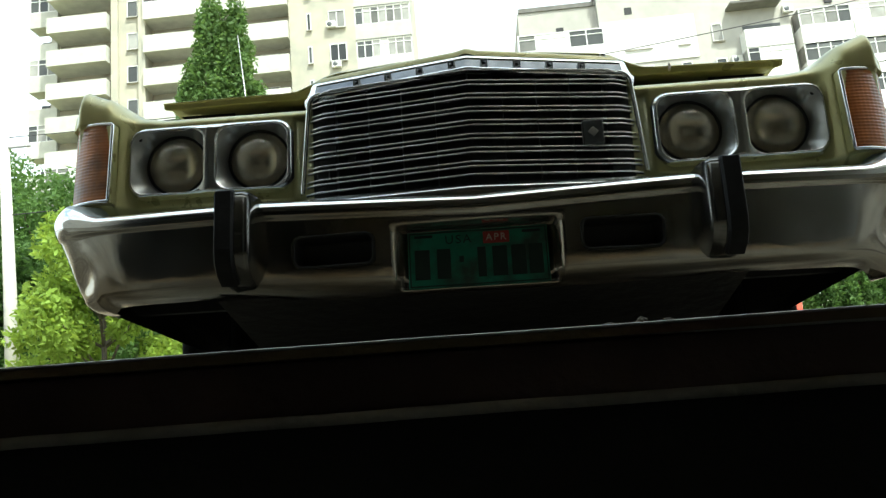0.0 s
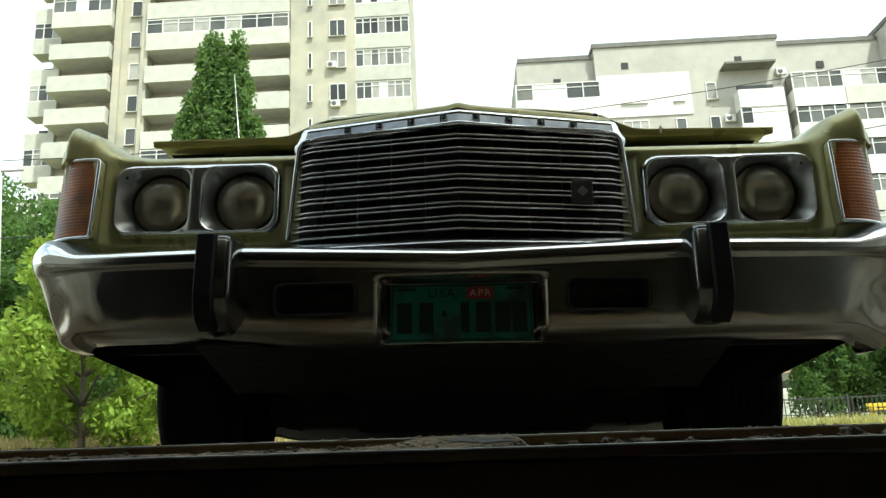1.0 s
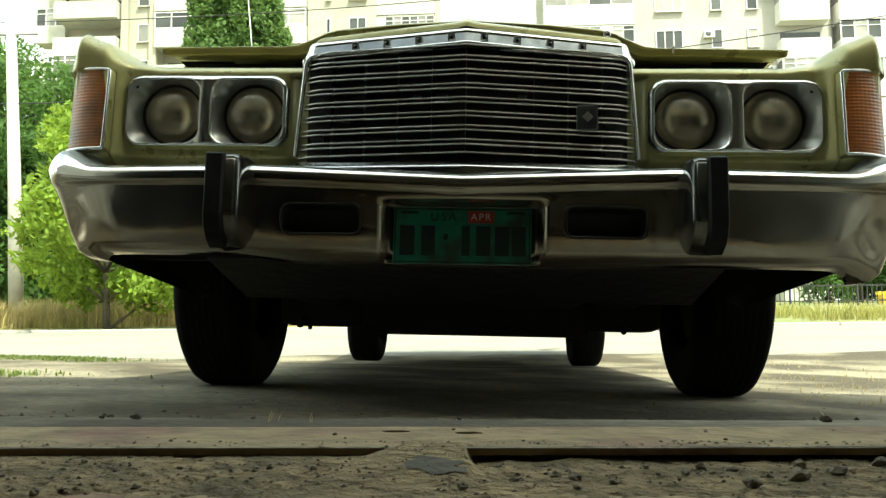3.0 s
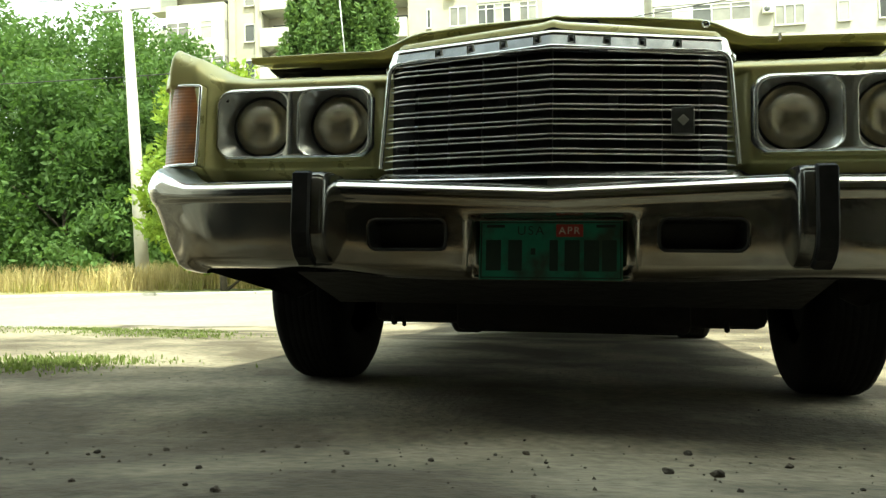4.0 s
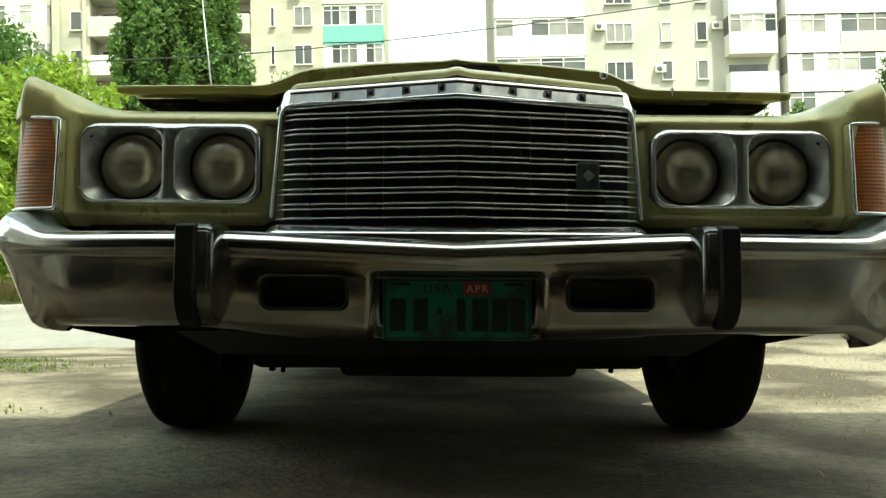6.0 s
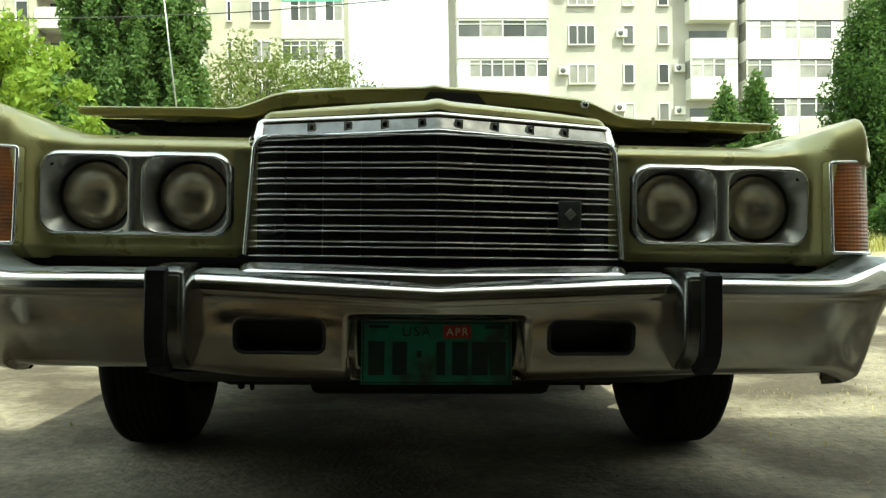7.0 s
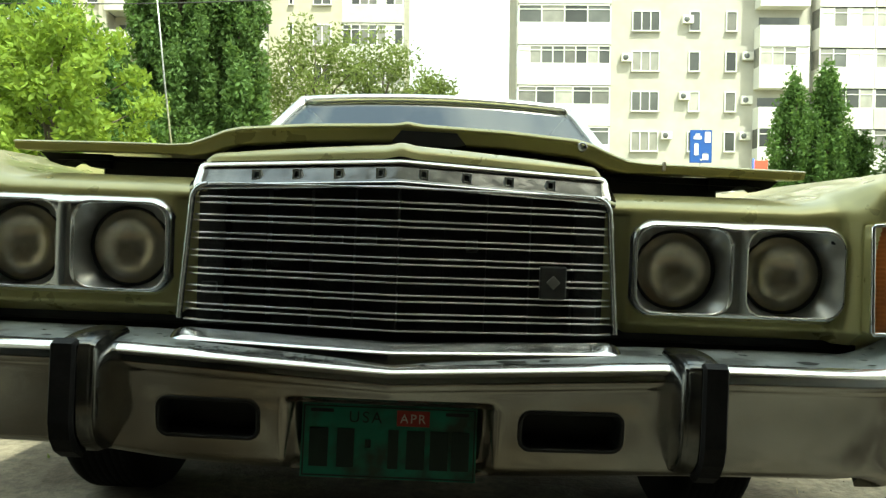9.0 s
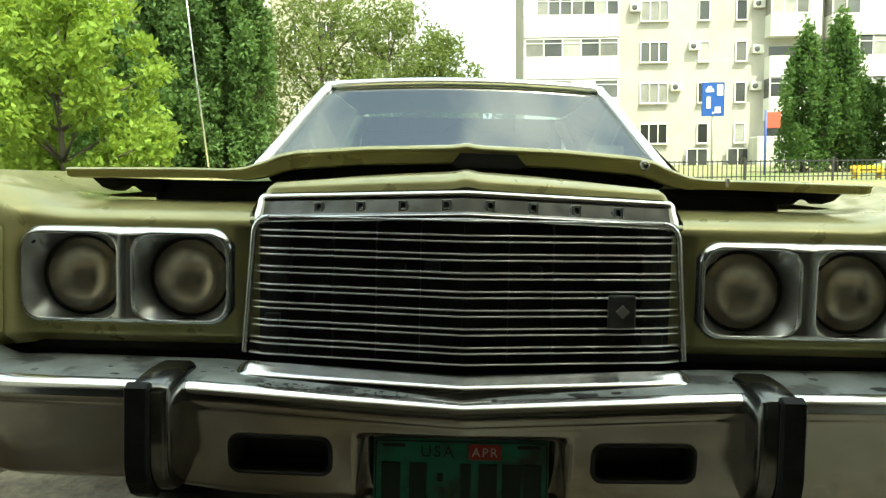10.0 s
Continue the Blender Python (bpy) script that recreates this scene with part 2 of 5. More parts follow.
WIRE = shader("cable_black", (0.03, 0.03, 0.03), rough=0.7)
BARK = shader("bark", (0.09, 0.075, 0.055), rough=0.95, vary=0.4, scale=10, bump=0.5, bump_scale=20)
LEAFDARK = leaf_shader("dark_leaves", (0.055, 0.10, 0.028), (0.12, 0.22, 0.04))
LEAFMID = leaf_shader("green_leaves", (0.08, 0.14, 0.042), (0.17, 0.29, 0.06))
LEAFPOPLAR = leaf_shader("poplar_leaves", (0.095, 0.158, 0.052), (0.20, 0.315, 0.075))
LEAFOLIVE = leaf_shader("olive_leaves", (0.125, 0.16, 0.05), (0.26, 0.33, 0.08))
LEAFLIME = leaf_shader("lime_leaves", (0.17, 0.25, 0.042), (0.38, 0.50, 0.062))
STRAW = leaf_shader("dry_grass", (0.46, 0.385, 0.19), (0.55, 0.46, 0.20))
VERGE = leaf_shader("yellowing_grass", (0.30, 0.285, 0.095), (0.42, 0.40, 0.12))
GRASS = leaf_shader("green_grass", (0.115, 0.15, 0.045), (0.2, 0.26, 0.06))
SIGNBLUE = shader("sign_blue", (0.012, 0.075, 0.32), rough=0.4)
SIGNWHITE = shader("sign_white", (0.75, 0.75, 0.75), rough=0.4)
RED = shader("faded_red_paint", (0.60, 0.09, 0.05), rough=0.6)
BLUE = shader("blue_pole_paint", (0.05, 0.10, 0.38), rough=0.5)
YELLOW = shader("yellow_play_paint", (0.62, 0.42, 0.03), rough=0.5)
GREYSTEEL = shader("grey_post_steel", (0.35, 0.35, 0.34), rough=0.6)


# ---- mesh tools ----
def finish(name, mesh, mats, parent=None, label="", smooth=True):
    for mat in mats if isinstance(mats, (list, tuple)) else [mats]:
        mesh.materials.append(mat)
    if smooth:
        mesh.polygons.foreach_set("use_smooth", [True] * len(mesh.polygons))
    ob = new(name, mesh)
    if parent is not None:
        ob.parent = parent
    if label:
        ob["label"] = label
    return ob


def part(name, bm, mats, parent=None, label="", smooth=False):
    """Links a bmesh as one mesh object."""
    mesh = bpy.data.meshes.new(name)
    bmesh.ops.recalc_face_normals(bm, faces=bm.faces)
    bm.to_mesh(mesh)
    bm.free()
    return finish(name, mesh, mats, parent, label, smooth)


def raw(name, verts, faces, mats, parent=None, label="", smooth=True, pick=None):
    """Links lists of points and faces as one mesh object. pick: the material's number for each face."""
    mesh = bpy.data.meshes.new(name)
    mesh.from_pydata([tuple(v) for v in verts], [], faces)
    ob = finish(name, mesh, mats, parent, label, smooth)
    if pick is not None:
        mesh.polygons.foreach_set("material_index", pick)
    return ob


def sheet(name, place, us, vs, mats, parent=None, label="", keep=None, pick=None, smooth=True, flip=False):
    """A grid of points place(u, v); keep(u, v) says which cells stay, pick(u, v) their material."""
    nu, nv = len(us), len(vs)
    verts = [place(u, v) for u in us for v in vs]
    faces, nums = [], []
    for i in range(nu - 1):
        for j in range(nv - 1):
            mid = (us[i] + us[i + 1]) / 2, (vs[j] + vs[j + 1]) / 2
            if keep and not keep(*mid):
                continue
            face = [i * nv + j, (i + 1) * nv + j, (i + 1) * nv + j + 1, i * nv + j + 1]
            faces.append(face[::-1] if flip else face)
            nums.append(pick(*mid) if pick else 0)
    return raw(name, verts, faces, mats, parent, label, smooth, nums if pick else None)


def add_box(bm, x0, x1, y0, y1, z0, z1, bevel=0.0, m=None):
    made = bmesh.ops.create_cube(bm, size=1.0)["verts"]
    for v in made:
        v.co = Vector((x0 + (v.co.x + 0.5) * (x1 - x0), y0 + (v.co.y + 0.5) * (y1 - y0), z0 + (v.co.z + 0.5) * (z1 - z0)))
    if bevel:
        edges = list({e for v in made for e in v.link_edges})
        made = [v for f in bmesh.ops.bevel(bm, geom=edges, offset=bevel, segments=2, affect="EDGES", profile=0.5)["faces"] for v in f.verts] + made
    if m is not None:
        for v in {v for v in made if v.is_valid}:
            v.co = m @ v.co
    return bm


def box(x0, x1, y0, y1, z0, z1, bevel=0.0, m=None):
    return add_box(bmesh.new(), x0, x1, y0, y1, z0, z1, bevel, m)


def tube(name, points, radius, mat, parent=None, label="", sides=8, ends=True):
    """A round bar along points; radius may be a list."""
    points = [Vector(p) for p in points]
    radii = radius if isinstance(radius, (list, tuple)) else [radius] * len(points)
    verts, faces = [], []
    for i, p in enumerate(points):
        way = (points[min(i + 1, len(points) - 1)] - points[max(i - 1, 0)]).normalized()
        side = way.cross(Vector((0.13, 0.31, 0.94)))
        side = (side if side.length > 1e-3 else way.cross(Vector((1, 0, 0)))).normalized()
        other = way.cross(side)
        for k in range(sides):
            a = 2 * math.pi * k / sides
            verts.append(p + radii[i] * (math.cos(a) * side + math.sin(a) * other))
    for i in range(len(points) - 1):
        for k in range(sides):
            n = (k + 1) % sides
            faces.append([i * sides + k, i * sides + n, (i + 1) * sides + n, (i + 1) * sides + k])
    if ends:
        faces += [list(range(sides))[::-1], list(range((len(points) - 1) * sides, len(points) * sides))]
    return raw(name, verts, faces, mat, parent, label)


def turned(name, profile, mat, parent=None, label="", sides=32, m=None, smooth=True):
    """A profile of (radius, height) turned about the z axis, then laid by m."""
    m = m or Matrix()
    verts, faces = [], []
    for r, h in profile:
        for k in range(sides):
            a = 2 * math.pi * k / sides
            verts.append(m @ Vector((r * math.cos(a), r * math.sin(a), h)))
    for i in range(len(profile) - 1):
        for k in range(sides):
            n = (k + 1) % sides
            faces.append([i * sides + k, i * sides + n, (i + 1) * sides + n, (i + 1) * sides + k])
    return raw(name, verts, faces, mat, parent, label, smooth)


def step(a, b, x):
    t = min(max((x - a) / (b - a), 0.0), 1.0)
    return t * t * (3 - 2 * t)


def curve_at(points, x):
    """The straight-line value at x of (x, value) points in order."""
    return float(np.interp(x, [p[0] for p in points], [p[1] for p in points]))


@functools.lru_cache(maxsize=None)
def slopes(points):
    """Slopes of a smooth line through (x, value) points that never overshoots."""
    d = [(b[1] - a[1]) / (b[0] - a[0]) for a, b in zip(points, points[1:])]
    m = [d[0]] + [0.0 if u * v <= 0 else 2 * u * v / (u + v) for u, v in zip(d, d[1:])] + [d[-1]]
    return m


def smooth_at(points, x):
    """The smooth value at x of (x, value) points in order."""
    points = tuple(points)
    m = slopes(points)
    if x <= points[0][0]:
        return points[0][1]
    for i in range(len(points) - 1):
        (x0, y0), (x1, y1) = points[i], points[i + 1]
        if x <= x1:
            h = x1 - x0
            t = (x - x0) / h
            return y0 * (1 + 2 * t) * (1 - t) ** 2 + m[i] * h * t * (1 - t) ** 2 + y1 * t * t * (3 - 2 * t) + m[i + 1] * h * t * t * (t - 1)
    return points[-1][1]


def rounded(x, z, cx, cz, hx, hz, r):
    """Signed distance to a rounded rectangle: below zero inside."""
    dx, dz = abs(x - cx) - hx + r, abs(z - cz) - hz + r
    return math.hypot(max(dx, 0), max(dz, 0)) + min(max(dx, dz), 0) - r


def spread(a, b, n):
    return [a + (b - a) * i / (n - 1) for i in range(n)]


def thing(name, label, category, m=None, group="", kind=""):
    ob = tagged(new(name), label, category, group, kind)
    if m is not None:
        ob.matrix_world = m
    return ob


# ---- ground ----
def ground_z(x, y):
    """The lie of the land: the drive slopes with GRADE up to the car's tail, then the road and the land beyond rise slowly."""
    near = -0.03 * max(min(x, 4), -4) - 0.02 * y
    far = curve_at([(-60, -0.1), (4.3, -0.11), (12, 0.12), (24, 0.68), (55, 1.6), (300, 3.0), (2500, 4.0)], y)
    k = step(3.0, 5.6, y)
    return near * (1 - k) + far * k


def axis_steps(inner, step_in, outer, grow=1.35):
    vals, v, d = [0.0], 0.0, step_in
    while v < outer:
        if v > inner:
            d *= grow
        v += d
        vals.append(v)
    return vals


xs = axis_steps(4, 0.2, 2500)
xs = sorted({-v for v in xs} | set(xs))
ys = [-2400.0, -700.0, -200.0, -60.0, -25.0, -14.0, -8.3, -6.0, -4.0, -2.2, -1.0] + [-0.72 + 0.16 * i for i in range(90)]
d = 0.2
while ys[-1] < 2500:
    d *= 1.3
    ys.append(ys[-1] + d)


def ground_place(x, y):
    rough = 0.006 * noise.noise((x * 2.3, y * 2.3, 0.3)) + 0.012 * noise.noise((x * 0.6, y * 0.6, 5.1)) if abs(x) < 6 and y < 9 else 0.0
    wheel_flat = min(1.0, min(math.hypot(x - a, y - b) for a in (-0.80, 0.80) for b in (0.93, 4.03)) / 0.6)
    return x, y, ground_z(x, y) + rough * wheel_flat - (0.006 if y > 5 else 0.0)


ground = tagged(sheet("ground", ground_place, xs, ys, [EARTH, FIELD], pick=lambda x, y: 1 if y > 12.6 else 0, flip=False, keep=lambda x, y: y > -0.72 or y < -8.3 or abs(x) > 3.9),
                "light brown packed earth yard and dry field", "ground", kind="structure")
road = tagged(sheet("road", lambda x, y: (x, y, ground_z(x, y) + 0.004 - 0.02 * step(5.7, 5.3, y)), spread(-200, 200, 60), spread(5.3, 12.0, 18), ROADTOP),
              "pale dusty asphalt street behind the car", "road", kind="structure")
kerb_bm = bmesh.new()
for i in range(60):
    x0 = -60 + 2.0 * i
    add_box(kerb_bm, x0 + 0.01, x0 + 1.99, 12.0, 12.16, ground_z(x0, 12.05) - 0.2, ground_z(x0, 12.05) + 0.05, 0.015)
tagged(part("kerb", kerb_bm, CONCRETE), "grey concrete kerb along the street", "kerb", kind="structure")


# ---- the garage with its sill ----
SILL = GRADE @ pose(0, 0, 0, 0, -1.1, 4.0)


def steel_plate(name, x0, x1, y0, y1, top, thick, holes, mat, label):
    """A flat steel plate with drilled holes and a turned-down flange at its inner edge."""
    bm = bmesh.new()
    edges = []
    rim = [bm.verts.new((x, y, top)) for x, y in
           [(x, y0 + 0.003 * noise.noise((x * 9, 1, 2))) for x in spread(x0, x1, 60)] + [(x, y1 + 0.003 * noise.noise((x * 7, 4, 2))) for x in spread(x1, x0, 60)]]
    edges += [bm.edges.new((rim[i], rim[(i + 1) % len(rim)])) for i in range(len(rim))]
    for cx, cy, rx, ry in holes:
        ring = [bm.verts.new((cx + rx * math.cos(a), cy + ry * math.sin(a), top)) for a in spread(0, 2 * math.pi, 19)[:-1]]
        edges += [bm.edges.new((ring[i], ring[(i + 1) % len(ring)])) for i in range(len(ring))]
    faces = [f for f in bmesh.ops.triangle_fill(bm, edges=edges, use_beauty=True)["geom"] if isinstance(f, bmesh.types.BMFace)]
    low = bmesh.ops.extrude_face_region(bm, geom=faces)["geom"]
    for v in low:
        if isinstance(v, bmesh.types.BMVert):
            v.co.z -= thick
    ob = part(name, bm, mat)
    ob.matrix_world = SILL
    return tagged(ob, label, "sill", kind="structure")


steel_plate("sill_outer", -1.75, 1.75, -1.189, -1.058, 0.0906, 0.006, [(-0.093, -1.093, 0.012, 0.008), (-0.032, -1.104, 0.012, 0.008)], RUSTPLATE, "dusty reddish-brown steel sill bar with two holes")
steel_plate("sill_inner", -1.75, 1.75, -1.400, -1.250, 0.0780, 0.005, [], RUSTPLATE, "worn reddish-brown steel plate at the pit's edge")
for name, y, z in (("sill_inner_edge", -1.4005, 0.0772), ("sill_outer_edge", -1.1895, 0.0897)):
    worn = tube(name, [(x, y + 0.003 * noise.noise((x * 9, 1, 2)), z + 0.0004 * noise.noise((x * 14, y, 1))) for x in spread(-1.75, 1.75, 140)], 0.0007, LITSTEEL, None, "", 6)
    worn.matrix_world = SILL
    tagged(worn, "pale edge line of the sill plate, standing in for caught light", "sill", kind="structure")
flange = bmesh.new()
add_box(flange, -1.75, 1.75, -1.395, -1.390, 0.046, 0.0725, 0.001)
add_box(flange, -1.75, 1.75, -1.066, -1.059, -0.03, 0.084)
flange = part("sill_flange", flange, DARKSTEEL)
flange.matrix_world = SILL
tagged(flange, "dark rusty turned-down flange of the sill plates", "sill", kind="structure")
for name, low, rise, thick, mat, label in (("sill_bead", 0.0735, -0.006, 0.0008, LITSTEEL, "thin pale bead under the sill plate"), ("sill_lip", 0.0480, 0.0, 0.0024, LIPSTEEL, "rounded lower lip of the rusty sill angle")):
    lip = tube(name, [(x, -1.397 + 0.002 * noise.noise((x * 5, 3, 1)), low + rise * x + 0.0009 * noise.noise((x * 8, 1, low * 99)) + 0.0006 * noise.noise((x * 31, 1, 1))) for x in spread(-1.75, 1.75, 160)], thick, mat, None, "", 10)
    lip.matrix_world = SILL
    tagged(lip, label, "sill", kind="structure")


def bridge_at(x, y):
    """1 on the trodden ramp of dirt that covers the edge between the two plates."""
    left = -0.098 + 0.32 * (y + 1.19)
    return step(left - 0.022, left + 0.014, x + 0.014 * noise.noise((y * 30, x * 20, 5))) * step(-0.033, -0.040, x + 0.003 * noise.noise((y * 40, 2, 5)))


def dirt_place(x, y):
    ramp = bridge_at(x, y)
    side = step(-0.09, -0.03, x)
    loose = 0.0760 + 0.0035 * step(-1.325, -1.298, y) + step(-1.300, -1.19, y) * (0.0055 - 0.0045 * side)
    loose -= 0.005 * step(0.020, 0.004, math.hypot(x + 0.262, (y + 1.308) * 1.2))
    bumps = 0.0013 * noise.noise((x * 11, y * 16, 1.0)) + 0.0018 * noise.noise((x * 45, y * 45, 7.0)) + 0.0020 * noise.noise((x * 110, y * 110, 3.0))
    trodden = 0.0768 + 0.0142 * step(-1.340, -1.178, y) - 0.010 * step(-1.165, -1.115, y + 0.02 * noise.noise((x * 24, 2, 9)))
    z = (1 - ramp) * min(loose + bumps, 0.0844) + ramp * (trodden + 0.16 * bumps)
    return x, y + 0.004 * noise.noise((x * 11, 3, y * 5)), z


dirt = sheet("sill_dirt", dirt_place, spread(-0.85, 1.0, 760), spread(-1.335, -1.10, 74), DIRT)
dirt.matrix_world = SILL
tagged(dirt, "loose brown dirt and grit between the sill plates", "dirt", kind="stuff")
patch = sheet("cement_patch", lambda x, y: (x, y, dirt_place(x, y)[2] + 0.0006), spread(-0.100, -0.041, 60), spread(-1.29, -1.19, 60), PATCH,
              keep=lambda u, v: math.hypot((u + 0.060) / 0.021, (v + 1.245) / 0.026) + 0.7 * noise.noise((u * 70, v * 60, 2)) < 0.80)
patch.matrix_world = SILL
tagged(patch, "smooth grey cement patch on the trodden dirt", "cement", kind="stuff")


def apron_top(x, y):
    """Height of the earth heaped against the sill, in the sill's own axes; it runs out level with the drive."""
    far = step(-1.05, -0.15, y)
    return 0.083 * (1 - far) - 0.0192 * x * step(-1.0, -0.4, y) + 0.004 - 0.012 * step(-0.25, -0.1, y)


def apron_rise(x, y):
    """The same height over the drive."""
    along, off = x * math.cos(radians(4)) + y * math.sin(radians(4)), y * math.cos(radians(4)) - x * math.sin(radians(4))
    return max(0.0, apron_top(along, off) + 0.0192 * along) if off < -0.1 else 0.0


apron = sheet("drive_edge", lambda x, y: (x, y, apron_top(x, y) + 0.002 * noise.noise((x * 9, y * 9, 2))), spread(-3.0, 3.0, 90), spread(-1.060, -0.1, 40), EARTH)
apron.matrix_world = SILL
tagged(apron, "packed earth against the sill plate", "ground", kind="structure")

# Below the plates, the pit's deep shade is put into the concrete colour.
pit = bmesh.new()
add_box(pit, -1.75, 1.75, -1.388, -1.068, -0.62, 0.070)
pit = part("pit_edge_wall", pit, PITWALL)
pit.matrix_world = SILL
tagged(pit, "concrete edge below the sill plates, its deep shade put into the colour", "wall", kind="structure")
# Unseen side walls: east pale, west dark, to steer light on the car's front.
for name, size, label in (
        ("garage_floor", (-3.3, 3.3, -8.0, -1.2, -0.8, -0.6), "garage floor in the same shade-dark concrete, a step below the yard"),
        ("wall_west", (-3.6, -3.3, -8.0, -1.1, -0.8, 3.1), "unseen garage side wall, dark to dim reflections on the car's left"),
        ("wall_east", (2.7, 3.6, -8.0, -1.1, -0.8, 3.1), "unseen garage side wall, pale to bounce light onto the car's right"),
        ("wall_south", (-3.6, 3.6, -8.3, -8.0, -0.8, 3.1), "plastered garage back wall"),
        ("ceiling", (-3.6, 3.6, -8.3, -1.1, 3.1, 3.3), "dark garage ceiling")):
    ob = part(name, box(*size), PITWALL if name == "garage_floor" else GARAGEDARK if name == "wall_west" else BOUNCEWALL if name == "wall_east" else GARAGEWALL)
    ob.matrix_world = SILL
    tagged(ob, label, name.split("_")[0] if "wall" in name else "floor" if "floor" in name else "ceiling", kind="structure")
front = bmesh.new()
add_box(front, -3.6, -1.75, -1.1, -0.85, -0.8, 2.5)
add_box(front, 1.75, 3.6, -1.1, -0.85, -0.8, 2.5)
add_box(front, -3.6, 3.6, -1.1, -0.85, 2.5, 4.15)
add_box(front, -16.0, -3.6, -1.1, -0.85, -0.8, 4.15)
add_box(front, 3.6, 16.0, -1.1, -0.85, -0.8, 4.15)
front = part("wall_north", front, GARAGEWALL)
front.matrix_world = SILL
tagged(front, "plastered garage front wall with a wide open gateway", "wall", kind="structure")


# ---- the car ----
AXLE_F, AXLE_R, RADIUS = 0.93, 4.03, 0.345
car = thing("sedan_car", "large olive-gold 1970s American sedan with its hood ajar", "car", GRADE)


def cpart(name, bm, mats, label="", parent=None, smooth=False):
    return part(name, bm, mats, parent or car, label, smooth)


# front bumper: a chrome bar bent round the front, pressed with a plate recess and two slots
PLAN = [(0.0, -0.068), (0.20, -0.060), (0.40, -0.050), (0.60, -0.040), (0.80, -0.026), (0.88, -0.018), (0.94, -0.004), (0.975, 0.016), (0.998, 0.045), (1.010, 0.08), (1.016, 0.125), (1.018, 0.2), (1.0, 0.46)]
plan_len = [0.0]
for a, b in zip(PLAN, PLAN[1:]):
    plan_len.append(plan_len[-1] + math.dist(a, b))


def plan_at(s):
    """Place and outward way on the bumper's plan line, s metres from its middle."""
    side = -1 if s < 0 else 1
    s = abs(s)
    lines = [tuple(zip(plan_len, [p[k] for p in PLAN])) for k in (0, 1)]
    x, y = (smooth_at(line, s) for line in lines)
    x1, y1 = (smooth_at(line, min(s + 0.02, plan_len[-1])) for line in lines)
    x0, y0 = (smooth_at(line, max(s - 0.02, 0.0)) for line in lines)
    way = Vector((y1 - y0, -(x1 - x0), 0)).normalized()
    if s < 0.04:
        way = Vector((way.x * s / 0.04, -1, 0)).normalized()
    return side * x, y, side * way.x, way.y


BUMPER = [(0.0, -0.17, 0.560), (0.12, -0.10, 0.5595), (0.20, -0.062, 0.5580), (0.25, -0.038, 0.5560), (0.29, -0.020, 0.5510), (0.325, -0.007, 0.5430), (0.36, -0.0005, 0.532), (0.39, 0.0, 0.522), (0.42, -0.002, 0.513),
          (0.45, -0.007, 0.506), (0.48, -0.009, 0.495), (0.90, -0.028, 0.364), (0.94, -0.040, 0.353), (0.97, -0.060, 0.345), (1.0, -0.10, 0.340)]
PROFILE = [tuple((p[0], p[k]) for p in BUMPER) for k in (1, 2)]


def bumper_place(s, v):
    x, y, nx, ny = plan_at(s)
    ax = abs(x)
    off, z = (smooth_at(line, v) for line in PROFILE)
    end = step(0.79, 1.0, ax)
    # the front edge dips towards the middle; rounded shoulders rise at the ends, and the ends lean in below
    z -= 0.020 * max(0.0, 1 - ax / 0.47) * step(0.60, 0.45, v)
    off *= 1 - 0.35 * end * step(0.36, 0.2, v)
    z += 0.042 * step(0.86, 0.995, ax) * step(0.46, 0.24, v)
    if v > 0.3:
        off -= 0.052 * end * min(max((0.545 - z) / 0.19, 0.0), 1.0)
        dent = math.exp(-(((ax - 0.925) / 0.034) ** 2 + ((z - 0.415) / 0.034) ** 2) ** 1.6)
        off -= 0.006 * dent - 0.003 * math.exp(-((ax - 0.84) / 0.05) ** 2 - ((z - 0.44) / 0.05) ** 2)
    z -= 0.010 * step(0.6, 0.2, ax) * step(0.85, 1.0, v)
    if s > 0:
        # the end on this side is bent out and hangs lower
        x += 0.021 * step(0.88, 1.0, ax)
        z -= 0.030 * step(0.84, 0.985, ax) * step(0.55, 1.0, v) * step(0.16, 0.06, y)
    else:
        z += (0.013 * step(0.35, 0.6, ax) - 0.013 * step(0.866, 0.880, ax)) * step(0.55, 1.0, v)
    # the returns along the sides are cut away below
    z += 0.085 * step(0.10, 0.30, y) * step(0.55, 1.0, v)
    if 0.45 < v < 0.97:
        recess = step(0.192, 0.156, ax)
        off -= 0.034 * recess * step(0.476, 0.458, z)
        pod = rounded(ax, z, 0.318, 0.412, 0.122, 0.056, 0.030)
        off += 0.002 * step(0.030, -0.022, pod) * (1 - recess)
        slot = rounded(ax, z, 0.316, 0.428, 0.086, 0.031, 0.016)
        off -= 0.055 * step(0.0025, -0.0035, slot)
    return x + nx * off, y + ny * off, z


def bumper_pick(s, v):
    x, y, nx, ny = plan_at(s)
    z = smooth_at(PROFILE[1], v)
    if rounded(abs(x), z, 0.316, 0.428, 0.086, 0.031, 0.016) < 0.0055 and 0.45 < v < 0.97:
        return 1
    # The bright band paints a highlight along the rolled front edge.
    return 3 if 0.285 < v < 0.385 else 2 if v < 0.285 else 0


bumper_s = spread(-0.5, 0.5, 250)
bumper_s = [-v for v in spread(plan_len[-1], 0.505, 90)] + bumper_s + spread(0.505, plan_len[-1], 90)
bumper_v = spread(0, 0.26, 14)[:-1] + spread(0.26, 0.5, 34)[:-1] + spread(0.5, 0.9, 44)[:-1] + spread(0.9, 1.0, 8)
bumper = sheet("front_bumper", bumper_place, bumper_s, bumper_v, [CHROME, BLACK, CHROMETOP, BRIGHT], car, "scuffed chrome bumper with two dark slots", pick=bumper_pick)

